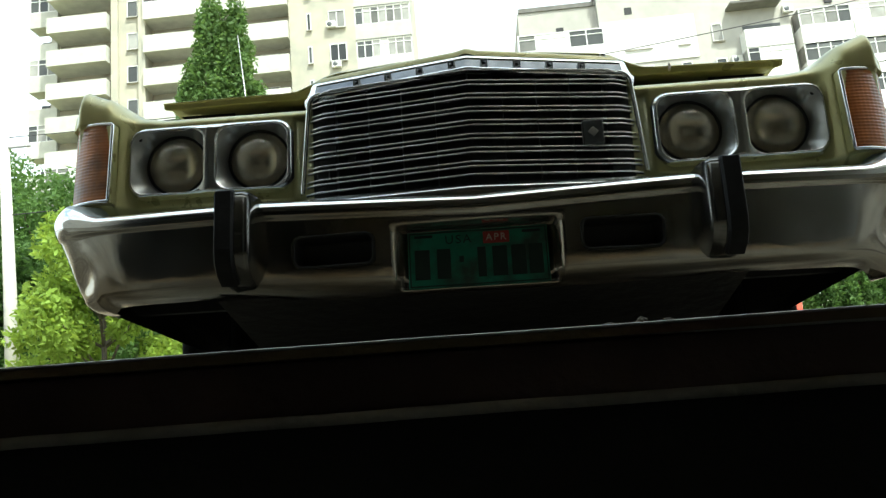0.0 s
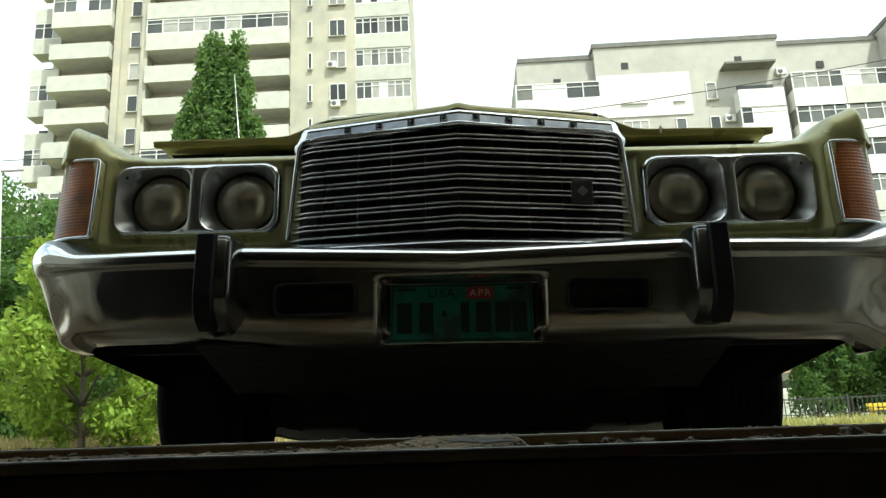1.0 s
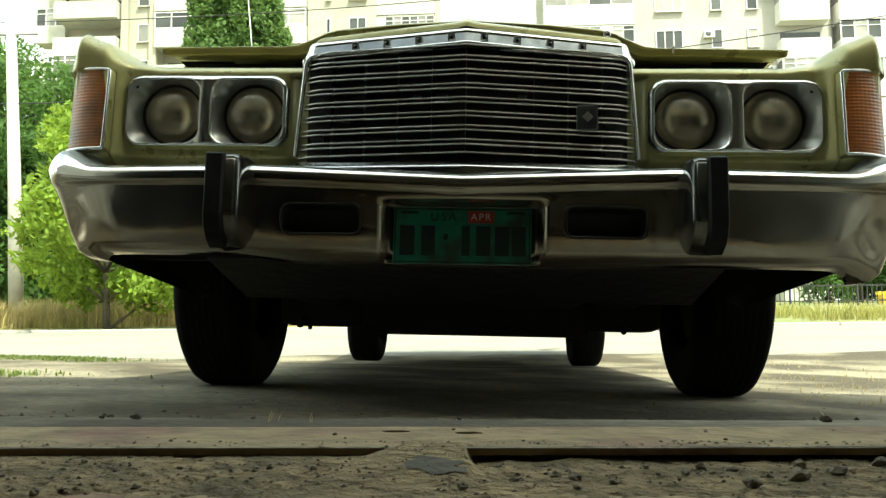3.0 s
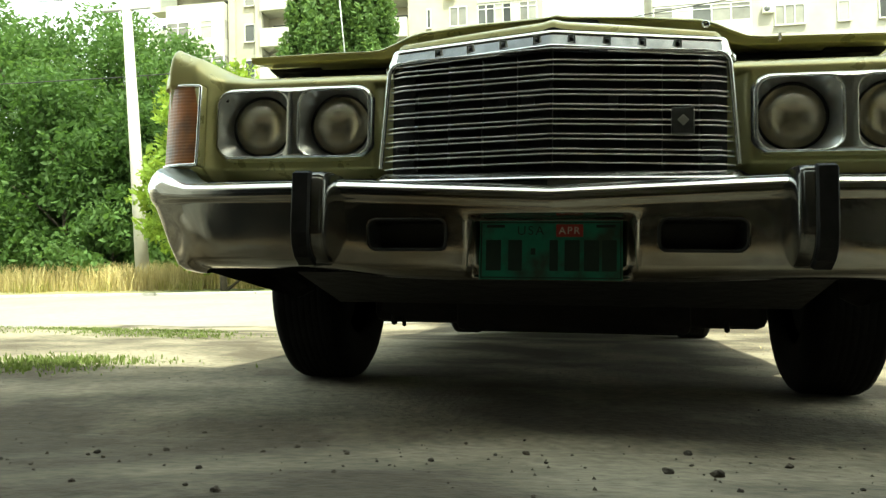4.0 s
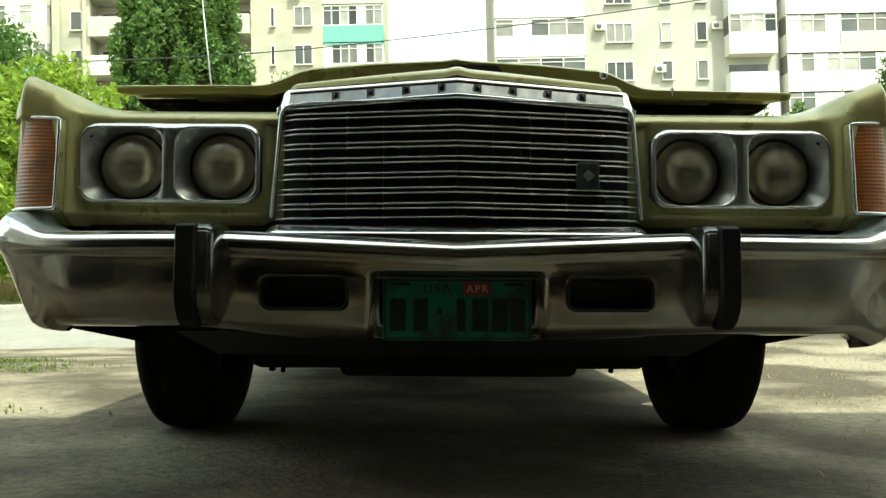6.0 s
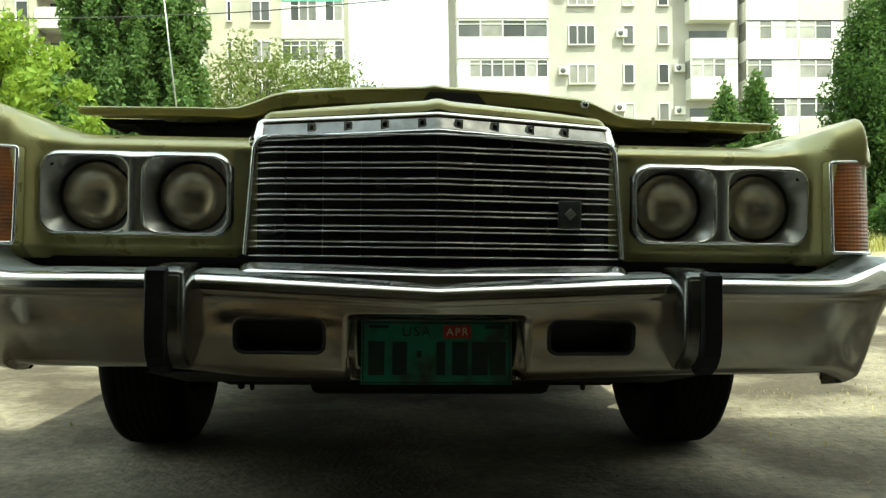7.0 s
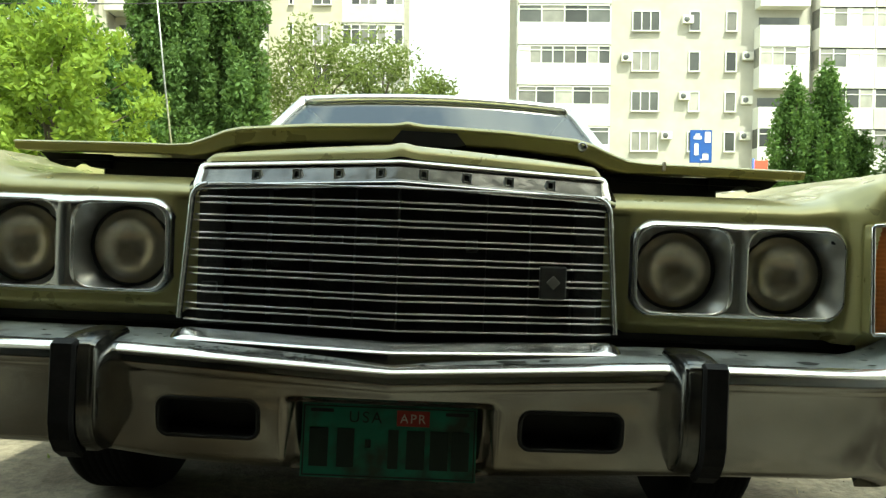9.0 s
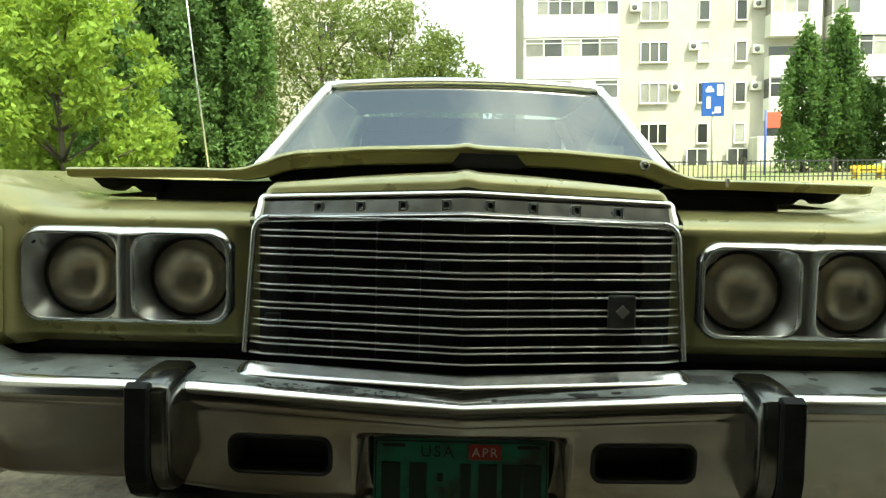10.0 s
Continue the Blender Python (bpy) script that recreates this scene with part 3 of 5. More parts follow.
def face_point(x, z):
    """A point of the bumper's face at x, z."""
    s = float(np.interp(abs(x), [p[0] for p in PLAN[:9]], plan_len[:9])) * (1 if x > 0 else -1)
    v = float(np.interp(-z, [-p[2] for p in BUMPER[8:]], [p[0] for p in BUMPER[8:]]))
    px, py, nx, ny = plan_at(s)
    off = smooth_at(PROFILE[0], v) + 0.004
    return px + nx * off, py + ny * off, z


for side in (-1, 1):
    path = []
    for sx, sz, a0 in ((1, 1, 0), (-1, 1, 90), (-1, -1, 180), (1, -1, 270)):
        path += [face_point(side * (0.316 + sx * 0.070 + 0.0185 * math.cos(radians(a0 + a))), 0.428 + sz * 0.015 + 0.0185 * math.sin(radians(a0 + a))) for a in spread(0, 90, 8)]
    tube("slot_edge", [(x, y + 0.002, z) for x, y, z in path + path[:2]], 0.0036, BLACK, bumper, "black rubber edge of the slot", 8)

fleck_v, fleck_f = [], []
fleck_rng = random.Random(21)
FLECKS = [(fleck_rng.uniform(-0.36, -0.08), fleck_rng.uniform(0.255, 0.30), fleck_rng.uniform(0.0015, 0.0055), fleck_rng.uniform(0.002, 0.007)) for _ in range(80)]
FLECKS += [(0.21, 0.27, 0.035, 0.018), (0.145, 0.25, 0.012, 0.01), (0.27, 0.26, 0.012, 0.012), (0.74, 0.245, 0.026, 0.022), (0.86, 0.25, 0.010, 0.010), (-0.62, 0.255, 0.012, 0.008), (0.055, 0.285, 0.006, 0.006), (-0.47, 0.20, 0.006, 0.008)]
for s0, v0, rs, rv in FLECKS:
    i, n = len(fleck_v), 10
    for k in range(n):
        a, r = 2 * math.pi * k / n, fleck_rng.uniform(0.6, 1.15)
        x, y, z = bumper_place(s0 + rs * r * math.cos(a), v0 + rv * r * math.sin(a))
        fleck_v.append((x, y - 0.0005, z + 0.0010))
    fleck_f.append(list(range(i, i + n)))
flecks = raw("peeled_chrome", fleck_v, fleck_f, FLECKDARK, bumper, "dark flecks of peeled chrome", smooth=False)
flecks["kind"] = "stuff"

# raised vee-shaped lip on the bumper's top, under the grille
LIPCUT = [(0.030, 0.556), (0.014, 0.5705), (0.006, 0.5745), (0.0, 0.5745), (-0.004, 0.5730), (-0.016, 0.5655), (-0.028, 0.5575), (-0.031, 0.553), (-0.0315, 0.545), (-0.0315, 0.532)]


def lip_place(x, v):
    ax = abs(x)
    dy, z = (smooth_at(tuple((i, p[k]) for i, p in enumerate(LIPCUT)), v) for k in (0, 1))
    t = max(0.0, (ax - 0.385) / 0.032)
    low = math.sqrt(max(0.0, 1 - t * t))
    z = 0.545 + (z - 0.545) * low - (0.004 * (1 - ax / 0.4) if ax < 0.4 else 0)
    return x, -0.012 + 0.058 * ax / 0.40 + dy * (0.5 + 0.5 * low), z


sheet("bumper_lip", lip_place, spread(-0.417, 0.417, 170), spread(0, len(LIPCUT) - 1, 46), BRIGHT, bumper, "raised bright lip under the grille")


def guard(side):
    """An upright bumper guard: chrome body, black rubber facing, its foot bent back."""
    side_line = [(-0.103, 0.552), (-0.103, 0.430), (-0.097, 0.404), (-0.082, 0.384), (-0.054, 0.366), (0.02, 0.356), (0.06, 0.45), (0.05, 0.572), (-0.03, 0.571), (-0.088, 0.563)]
    bm = bmesh.new()
    rings = []
    for x in (0.487, 0.494, 0.549, 0.556):
        inset = 0.006 if x in (0.487, 0.556) else 0.0
        rings.append([bm.verts.new((side * x, y + inset * (1 if y < 0 else -1), z - inset * (1 if z > 0.5 else -1))) for y, z in side_line])
    n = len(side_line)
    for a, b in zip(rings, rings[1:]):
        for i in range(n):
            bm.faces.new((a[i], a[(i + 1) % n], b[(i + 1) % n], b[i]))
    bm.faces.new(rings[0])
    bm.faces.new(rings[-1])
    bmesh.ops.bevel(bm, geom=bm.edges[:], offset=0.006, segments=3, affect="EDGES", clamp_overlap=True)
    ob = cpart("bumper_guard", bm, GUARDMETAL, "chrome upright with black rubber facing", None, True)
    strip = bmesh.new()
    face = [(-0.094, 0.560), (-0.104, 0.552), (-0.105, 0.430), (-0.099, 0.404), (-0.084, 0.384), (-0.056, 0.367)]
    outer = [(-0.096, 0.565), (-0.113, 0.558), (-0.117, 0.428), (-0.110, 0.398), (-0.093, 0.374), (-0.064, 0.357)]
    cols = []
    for x in (0.517, 0.521, 0.555, 0.559):
        e = 0.4 if x in (0.517, 0.559) else 1.0
        cols.append([strip.verts.new((side * x, f[0] + (o[0] - f[0]) * e, f[1] + (o[1] - f[1]) * e)) for f, o in zip(face, outer)]
                    + [strip.verts.new((side * x, *f)) for f in face[::-1]])
    for a, b in zip(cols, cols[1:]):
        for i in range(len(a)):
            strip.faces.new((a[i], a[(i + 1) % len(a)], b[(i + 1) % len(a)], b[i]))
    strip.faces.new(cols[0])
    strip.faces.new(cols[-1])
    cpart("rubber_strip", strip, RUBBER, "black rubber facing", ob)


guard(-1)
guard(1)

# number plate in its recess: the number stands as plain bars
PLATE_M = Matrix.Translation((0.0, -0.028, 0.395)) @ Matrix.Rotation(radians(-4), 4, "X")
plate = cpart("number_plate", box(-0.153, 0.153, -0.002, 0.0015, -0.064, 0.064, 0.0008), PLATE, "green plate with a red sticker, its number as plain bars")
plate.matrix_local = PLATE_M
rimbm = bmesh.new()
for x0, x1, z0, z1 in ((-0.150, 0.150, 0.0585, 0.061), (-0.150, 0.150, -0.061, -0.0585), (-0.150, -0.1475, -0.0585, 0.0585), (0.1475, 0.150, -0.0585, 0.0585)):
    add_box(rimbm, x0, x1, -0.0035, -0.002, z0, z1)
part("plate_rim", rimbm, PLATEDARK, plate)
for x, w in ((-0.122, 0.033), (-0.075, 0.030), (-0.036, 0.010), (0.008, 0.018), (0.047, 0.032), (0.088, 0.032), (0.125, 0.031)):
    part("number_bar", box(x - w / 2, x + w / 2, -0.0042, -0.002, -0.010 if w == 0.010 else -0.045, 0.004 if w == 0.010 else 0.022, 0.0008), PLATEDARK, plate)
part("sticker", box(0.013, 0.070, -0.0035, -0.002, 0.029, 0.056, 0.0006), PLATERED, plate, "red month sticker")
for x0, x1 in ((-0.138, -0.098), (0.098, 0.138)):
    part("plate_slot", box(x0, x1, -0.0035, -0.002, 0.049, 0.055, 0.0005), BLACK, plate)


def lettering(text, size, x, y, z, mat, parent):
    data = bpy.data.curves.new("lettering", "FONT")
    data.body, data.size, data.extrude, data.align_x = text, size, 0.0006, "CENTER"
    data.space_character = 1.25
    data.materials.append(mat)
    ob = new("lettering", data)
    ob.parent = parent
    ob.matrix_local = pose(x, y, z, 90, 0, 0)
    return ob


lettering("USA", 0.028, -0.042, -0.0032, 0.033, PLATEDARK, plate)
lettering("APR", 0.022, 0.041, -0.0045, 0.035, PALE, plate)

# grille: a shallow vee of bright bars in a chrome frame
GRILLE_LOW, GRILLE_TOP = 0.588, 0.840


def grille_half(z):
    return 0.398 - 0.020 * (z - GRILLE_LOW) / (GRILLE_TOP - GRILLE_LOW)


grille = cpart("grille", box(-0.385, 0.385, 0.10, 0.105, 0.575, 0.845), GRILLEBACK, "vee-shaped grille of thin bright horizontal bars")
for k in range(16):
    z = GRILLE_LOW + (GRILLE_TOP - GRILLE_LOW) * ([0.0] + [(608 - v) / 443 for p in range(7) for v in (574 - 57.6 * p, 555 - 57.6 * p)] + [1.0])[k]
    half = grille_half(z) - (0.018 if k == 15 else 0.002)
    bm = bmesh.new()
    rings = []
    for x in spread(-half, half, 25):
        y = -0.016 + 0.066 * abs(x) / 0.39 + (0.012 * step(half - 0.03, half, abs(x)))
        r = 0.0018
        rings.append([bm.verts.new((x, y + dy, z + dz)) for dy, dz in ((0.010, r), (0.0002, r), (-0.0012, r * 0.85), (-0.0020, r * 0.5), (-0.0020, -r * 0.5), (-0.0012, -r * 0.85), (0.0002, -r), (0.010, -r))])
    for a, b in zip(rings, rings[1:]):
        for i in range(8):
            bm.faces.new((a[i], a[(i + 1) % 8], b[(i + 1) % 8], b[i]))
    cpart("grille_bar", bm, BARMETAL, "", grille, True)
for k in range(-4, 5):
    x = 0.081 * k
    y = -0.016 + 0.066 * abs(x) / 0.39
    cpart("grille_fin", box(x - 0.0015, x + 0.0015, y + 0.022, y + 0.060, GRILLE_LOW, GRILLE_TOP - 0.004), BLACK, "", grille)
cpart("grille_spine", box(-0.002, 0.002, -0.017, 0.03, GRILLE_LOW, GRILLE_TOP), BLACK, "", grille)
for side in (-1, 1):
    # a chrome frame runs down beside the bars
    outline = [(grille_half(z) + 0.001, z) for z in spread(GRILLE_LOW + 0.001, GRILLE_TOP - 0.032, 12)]
    outline += [(outline[11][0] - 0.026 + 0.026 * math.cos(a), GRILLE_TOP - 0.032 + 0.026 * math.sin(a)) for a in spread(0.15, 1.5, 9)]
    # its upper corner is rounded
    cut = [(0.0, 0.060), (0.0, 0.052), (0.003, 0.049), (0.006, 0.049), (0.009, 0.053), (0.010, 0.075)]
    bm = bmesh.new()
    cols = []
    for k, (x, z) in enumerate(outline):
        x0, z0 = outline[max(k - 1, 0)]
        x1, z1 = outline[min(k + 1, len(outline) - 1)]
        long = math.hypot(x1 - x0, z1 - z0)
        nx, nz = (z1 - z0) / long, -(x1 - x0) / long
        cols.append([bm.verts.new((side * (x + nx * d), y, z + nz * d)) for d, y in cut])
    for a, b in zip(cols, cols[1:]):
        for k in range(len(cut) - 1):
            bm.faces.new((a[k], a[k + 1], b[k + 1], b[k]))
    cpart("grille_edge", bm, BEZEL, "thin chrome side frame", grille, True)
badge = cpart("grille_badge", box(0.258, 0.306, 0.022, 0.040, 0.652, 0.711, 0.003), DARKTRIM, "small dark rectangular badge", grille)
part("badge_mark", box(-0.009, 0.009, -0.002, 0.001, -0.009, 0.009, 0.001, Matrix.Translation((0.282, 0.0215, 0.682)) @ Matrix.Rotation(radians(45), 4, "Y")), SILVER, badge)

# pale lumps and brackets in the dark behind the bars
for x, z, w, h in ((-0.36, 0.645, 0.03, 0.022), (-0.12, 0.745, 0.022, 0.018), (-0.06, 0.748, 0.03, 0.02), (0.135, 0.742, 0.022, 0.026), (-0.29, 0.69, 0.02, 0.02), (0.35, 0.62, 0.045, 0.03)):
    cpart("bracket", box(x - w / 2, x + w / 2, 0.088, 0.1, z - h / 2, z + h / 2, 0.003), DARKTRIM, "", grille)


# chrome cap over the grille with a dark inlay and eight raised marks
def cap_line(x):
    ax = abs(x)
    return -0.010 + 0.066 * ax / 0.385


def cap_place(x, v):
    ax = abs(x)
    z = curve_at([(0, 0.838), (0.12, 0.843), (0.2, 0.851), (0.8, 0.884), (0.88, 0.892), (1, 0.896)], v)
    y = cap_line(x) + curve_at([(0, 0.010), (0.12, 0.0), (0.2, 0.0), (0.8, 0.022), (0.88, 0.026), (1, 0.042)], v)
    inset = step(0.0, 0.008, min(0.372 - ax, 1)) * step(0.2, 0.26, v) * step(0.8, 0.74, v)
    drop = 0.026 * step(0.374, 0.404, ax) * step(0.2, 1.0, v) + 0.014 * ax / 0.38
    return x, y + 0.0025 * inset + 0.03 * step(0.380, 0.404, ax), z - drop


cap = sheet("grille_header", cap_place, spread(-0.402, 0.402, 150), spread(0, 1, 28), [BRIGHT, INLAY], car, "chrome strip with a dark inlay and eight raised marks",
            pick=lambda x, v: 1 if abs(x) < 0.368 and 0.23 < v < 0.77 else 0)
for k in range(8):
    x = -0.2655 + 0.0770 * k
    px, py, pz = cap_place(x, 0.5)
    bm = bmesh.new()
    for x0, x1, z0, z1 in ((-0.0085, -0.0045, -0.0095, 0.0095), (0.0045, 0.0085, -0.0095, 0.0095), (-0.0045, 0.0045, 0.0060, 0.0095), (-0.0045, 0.0045, -0.0095, -0.0060)):
        add_box(bm, x + x0, x + x1, py - 0.0065, py + 0.004, pz + z0, pz + z1, 0.0009)
    cpart("raised_mark", bm, SILVER, "", cap)


# body panels at the front
def fender_top(x):
    return 0.862 + 0.050 * max(0.0, (x - 0.76) / 0.19) ** 1.7 * (1 if x < 0.95 else 1) - 0.05 * step(0.962, 0.992, x)


def panel_place(side):
    def place(u, v):
        x = u
        top = fender_top(x)
        blade = step(0.832, 0.905, x)
        face = 0.128 - 0.060 * blade + 0.03 * step(0.962, 0.992, x)
        roll = 0.045 if x < 0.80 else 0.045 + 0.03 * step(0.80, 0.94, x)
        if v < 0.5:
            t = v / 0.5
            z = 0.577 + (top - roll - 0.577) * t
            y = face + 0.010 * blade * t
            hole = rounded(x, z, 0.643, 0.717, 0.192, 0.082, 0.03)
            y += 0.11 * step(0.004, -0.004, hole)
            y += 1.7 * max(0.0, 0.604 - z) + 0.055 * step(0.446, 0.396, x) + 0.020 * step(0.874, 0.880, x) * step(0.812, 0.806, z)
        elif v < 0.7:
            a = (v - 0.5) / 0.2 * math.pi / 2
            back_by = 0.15 - 0.10 * blade
            y = face + 0.010 * blade + back_by * (1 - math.cos(a))
            z = top - roll + roll * math.sin(a)
        else:
            t = (v - 0.7) / 0.3
            y0 = face + 0.010 * blade + 0.15 - 0.10 * blade
            y = y0 + (1.75 - y0) * t
            z = top + 0.020 * t + (0.03 * t * step(0.9, 0.8, x))
        return side * x, y, z
    return place


def panel_keep(u, v):
    # ahead of the engine bay only the fender strip runs back
    return v < 0.72 or u > 0.80


for side in (-1, 1):
    sheet("front_fender", panel_place(side), spread(0.397, 0.86, 80) + spread(0.865, 0.992, 26), spread(0, 0.5, 60)[:-1] + spread(0.5, 0.7, 14)[:-1] + spread(0.7, 1, 16), PAINT, car,
          "olive-gold fender with a raised blade edge", keep=panel_keep, flip=side < 0)


def nose_place(x, v):
    ax = abs(x)
    y0, z0 = cap_line(x) + 0.030, 0.895 - 0.014 * ax / 0.38
    y = y0 + curve_at([(0, 0), (0.25, 0.006), (0.6, 0.03), (1, 0.10)], v)
    z = z0 + curve_at([(0, 0), (0.25, 0.016), (0.6, 0.028), (1, 0.034)], v) + 0.004 * step(0.03, 0.0, ax) - 0.07 * step(0.36, 0.41, ax) - 0.016 * (ax / 0.38) ** 2 * v
    return x, y + 0.05 * step(0.37, 0.41, ax), z


sheet("nose_panel", nose_place, spread(-0.405, 0.405, 90), spread(0, 1, 14), PAINT, car, "olive-gold panel above the grille")


# headlights
def bezel(side):
    """A bright double bezel: rounded outer edge, two rounded-square wells that slope in to the lamps."""
    centres = ((0.532, 0.7095), (0.740, 0.7095))
    wells = ((0.5415, 0.7105, 0.0895, 0.0830), (0.755, 0.7105, 0.093, 0.0830))

    def fields(x, z):
        well = min(rounded(x, z, cx, cz, hx, hz, 0.036) for cx, cz, hx, hz in wells)
        outer = rounded(x, z, 0.648, 0.7125, 0.209, 0.0965, 0.048)
        lamp = min(math.hypot(x - cx, z - cz) for cx, cz in centres)
        return well, outer, lamp

    def place(u, v):
        x, z = u, v
        well, outer, lamp = fields(x, z)
        edge = min(max(-outer / 0.017, 0.0), 1.0)
        y = 0.131 - 0.025 * math.sqrt(1 - (1 - edge) ** 2)
        # the bar between the wells is rounded and leans back at its head
        bar = max(0.0, 1 - abs(x - 0.6465) / 0.024)
        y -= 0.004 * math.sin(bar * math.pi / 2)
        y += 1.2 * max(0.0, z - 0.745) ** 2 * min(1.0, 2 * bar) + 0.5 * max(0.0, z - 0.790)
        if well < 0.003:
            t = min((0.003 - well) / 0.004, 1.0)
            y += 0.003 * t * t
        if well < 0:
            deep = 0.150 - 0.109
            # the wall falls from the well's rim to the lamp's ring
            k = min(max(-well / max(-well + max(lamp - 0.0775, 0.0), 1e-4), 0.0), 1.0)
            y = 0.1077 + deep * (k ** 1.15)
            cx, cz = min(centres, key=lambda c: math.hypot(x - c[0], z - c[1]))
            for px, pz in ((0.066, 0.062), (-0.055, 0.060)):
                knob = math.hypot(x - cx - px, z - cz - pz)
                y -= 0.010 * math.exp(-(knob / 0.009) ** 2)
        return side * x, y, z

    def keep(u, v):
        well, outer, lamp = fields(u, v)
        return outer < 0.0 and lamp > 0.0765

    # the bezel on the kerb side sits a little higher
    ob = sheet("headlight_bezel", place, spread(0.438, 0.858, 270), spread(0.614, 0.811, 130), [BEZEL, SILVER, PAINT], car, "bright bezel with two rounded-square lamp wells", keep=keep,
               pick=lambda u, v: 1 if fields(u, v)[0] < -0.003 else 2 if v < 0.6235 else 0, flip=side < 0)
    for cx, cz in centres:
        m = Matrix.Translation((side * cx, 0.146, cz)) @ Matrix.Rotation(radians(90), 4, "X")
        turned("lamp_ring", [(0.0795, -0.006), (0.0785, 0.003), (0.0765, 0.005), (0.0735, 0.004), (0.072, -0.002)], BLACK, ob, "", 48, m)
        turned("reflector", [(0.073, 0.0)] + [(0.084 * math.sin(a), 0.0416 - 0.084 * math.cos(a)) for a in spread(1.05, 0.0, 20)], REFLECTOR, ob, "", 48, m)

        def dome(u, v, cx=cx, cz=cz):
            r = min(math.hypot(u, v), 0.0735)
            bulge = math.sqrt(0.090 ** 2 - r * r) - math.sqrt(0.090 ** 2 - 0.0735 ** 2)
            flute = 0.0002 * math.sin(2 * math.pi * u / 0.0115) + 0.0004 * math.sin(2 * math.pi * v / 0.027) if r < 0.066 else 0.0
            return side * (cx + u), 0.144 - bulge - flute, cz + v
        sheet("headlight_lens", dome, spread(-0.0735, 0.0735, 80), spread(-0.0735, 0.0735, 50), LENS, ob, "round ribbed glass lens", keep=lambda u, v: math.hypot(u, v) < 0.0745, flip=side < 0)

    for cx, cz in ((0.832, 0.643), (0.460, 0.640), (0.828, 0.776)):
        turned("screw", [(0.0001, 0.004), (0.003, 0.005), (0.0055, 0.004), (0.006, 0.0)], BLACK, ob, "", 12, Matrix.Translation((side * cx, 0.122, cz)) @ Matrix.Rotation(radians(90), 4, "X"))
    return ob


bezel(-1).location.z = 0.006
bezel(1)


# turn signals at the fender tips
def signal(side):
    def place(u, v):
        z = 0.612 + 0.192 * v + 0.008 * (u if u > 0 else 0) * v
        x = 0.878 + 0.102 * u
        y = 0.062 + 0.036 * max(u, 0.0) ** 2.2 + 0.012 * v
        ridge = 0.0004 * math.sin(v * 2 * math.pi * 24) + 0.00012 * math.sin(u * 2 * math.pi * 9)
        return side * x, y + ridge - 0.004, z + 0.01 * v * (1 - u) * 0
    ob = sheet("turn_signal", place, spread(0, 1, 60), spread(0, 1, 150), AMBER, car, "ribbed amber lens, faded towards its edge", flip=side < 0)
    edge = [place(u, 1.02) for u in spread(1.0, 0.0, 8)] + [place(-0.03, v) for v in spread(1.0, 0.0, 10)] + [place(u, -0.02) for u in spread(0.0, 1.0, 8)]
    tube("signal_frame", [(x, y - 0.002, z) for x, y, z in edge], 0.0042, BRIGHT, ob, "bright thin frame", 8)
    bm = bmesh.new()
    add_box(bm, 0.874, 0.975, 0.066, 0.15, 0.607, 0.811, 0.004)
    for v in bm.verts:
        v.co.y += 0.036 * max(0.0, (v.co.x - 0.878) / 0.102) ** 2.2 if v.co.y < 0.1 else 0.0
    for v in bm.verts:
        v.co.x *= side
    part("signal_housing", bm, PAINT, ob)


signal(-1)
signal(1)

# hood, standing a hand's width open at the front
HOOD_Z = [(0.0, 0.986), (0.012, 0.983), (0.03, 0.981), (0.20, 0.976), (0.34, 0.966), (0.375, 0.958), (0.41, 0.943), (0.45, 0.928), (0.49, 0.9225), (0.56, 0.921), (0.815, 0.917)]
HOOD_Y = [(0.0, 0.186), (0.36, 0.212), (0.46, 0.232), (0.815, 0.232)]
LIP = [(0.0, 0.040, -0.036), (0.12, 0.006, -0.037), (0.16, 0.001, -0.034), (0.30, -0.002, -0.012), (0.36, -0.006, -0.010), (0.42, -0.007, -0.006), (0.47, 0.0, 0.0), (0.52, 0.014, 0.002), (1.0, 1.42, 0.035)]


def hood_lift(x):
    """The hood hangs a little crooked: its kerb side stands higher."""
    return 0.008 * step(-0.30, -0.60, x) + 0.003 * step(0.30, 0.60, x)


def hood_place(x, v):
    ax = min(abs(x), 0.815)
    y, z = curve_at(HOOD_Y, ax), curve_at(HOOD_Z, ax)
    dy, dz = (curve_at([(p[0], p[k]) for p in LIP], v) for k in (1, 2))
    dz *= 1 - 0.45 * step(0.38, 0.50, ax)
    taper = 1 - 0.055 * step(0.2, 0.0, v) * step(0.5, 0.8, ax)
    if v > 0.6:
        z -= 0.01 * step(0.6, 1, v) * step(0.3, 0.5, ax)
    return x * taper, y + dy, z + dz + hood_lift(x)


sheet("hood", hood_place, spread(-0.815, 0.815, 180), spread(0, 0.52, 40)[:-1] + spread(0.52, 1, 14), PAINT, car, "olive-gold hood, raised ajar at its front edge")
sheet("hood_underside", lambda x, v: (x * 0.93, curve_at(HOOD_Y, abs(x)) + 0.035 + 1.38 * v, curve_at(HOOD_Z, abs(x)) - 0.035 + 0.03 * v + hood_lift(x)), spread(-0.80, 0.80, 60), spread(0, 1, 8), BLACK, car)
latch = bmesh.new()
ring = [latch.verts.new((x, 0.176, z)) for x, z in ((-0.030, 0.944), (-0.012, 0.966), (0.098, 0.964), (0.118, 0.941), (0.10, 0.936), (-0.02, 0.938))]
latch.faces.new(ring)
ext = bmesh.ops.extrude_face_region(latch, geom=latch.faces[:])["geom"]
for v in ext:
    if isinstance(v, bmesh.types.BMVert):
        v.co.y += 0.03
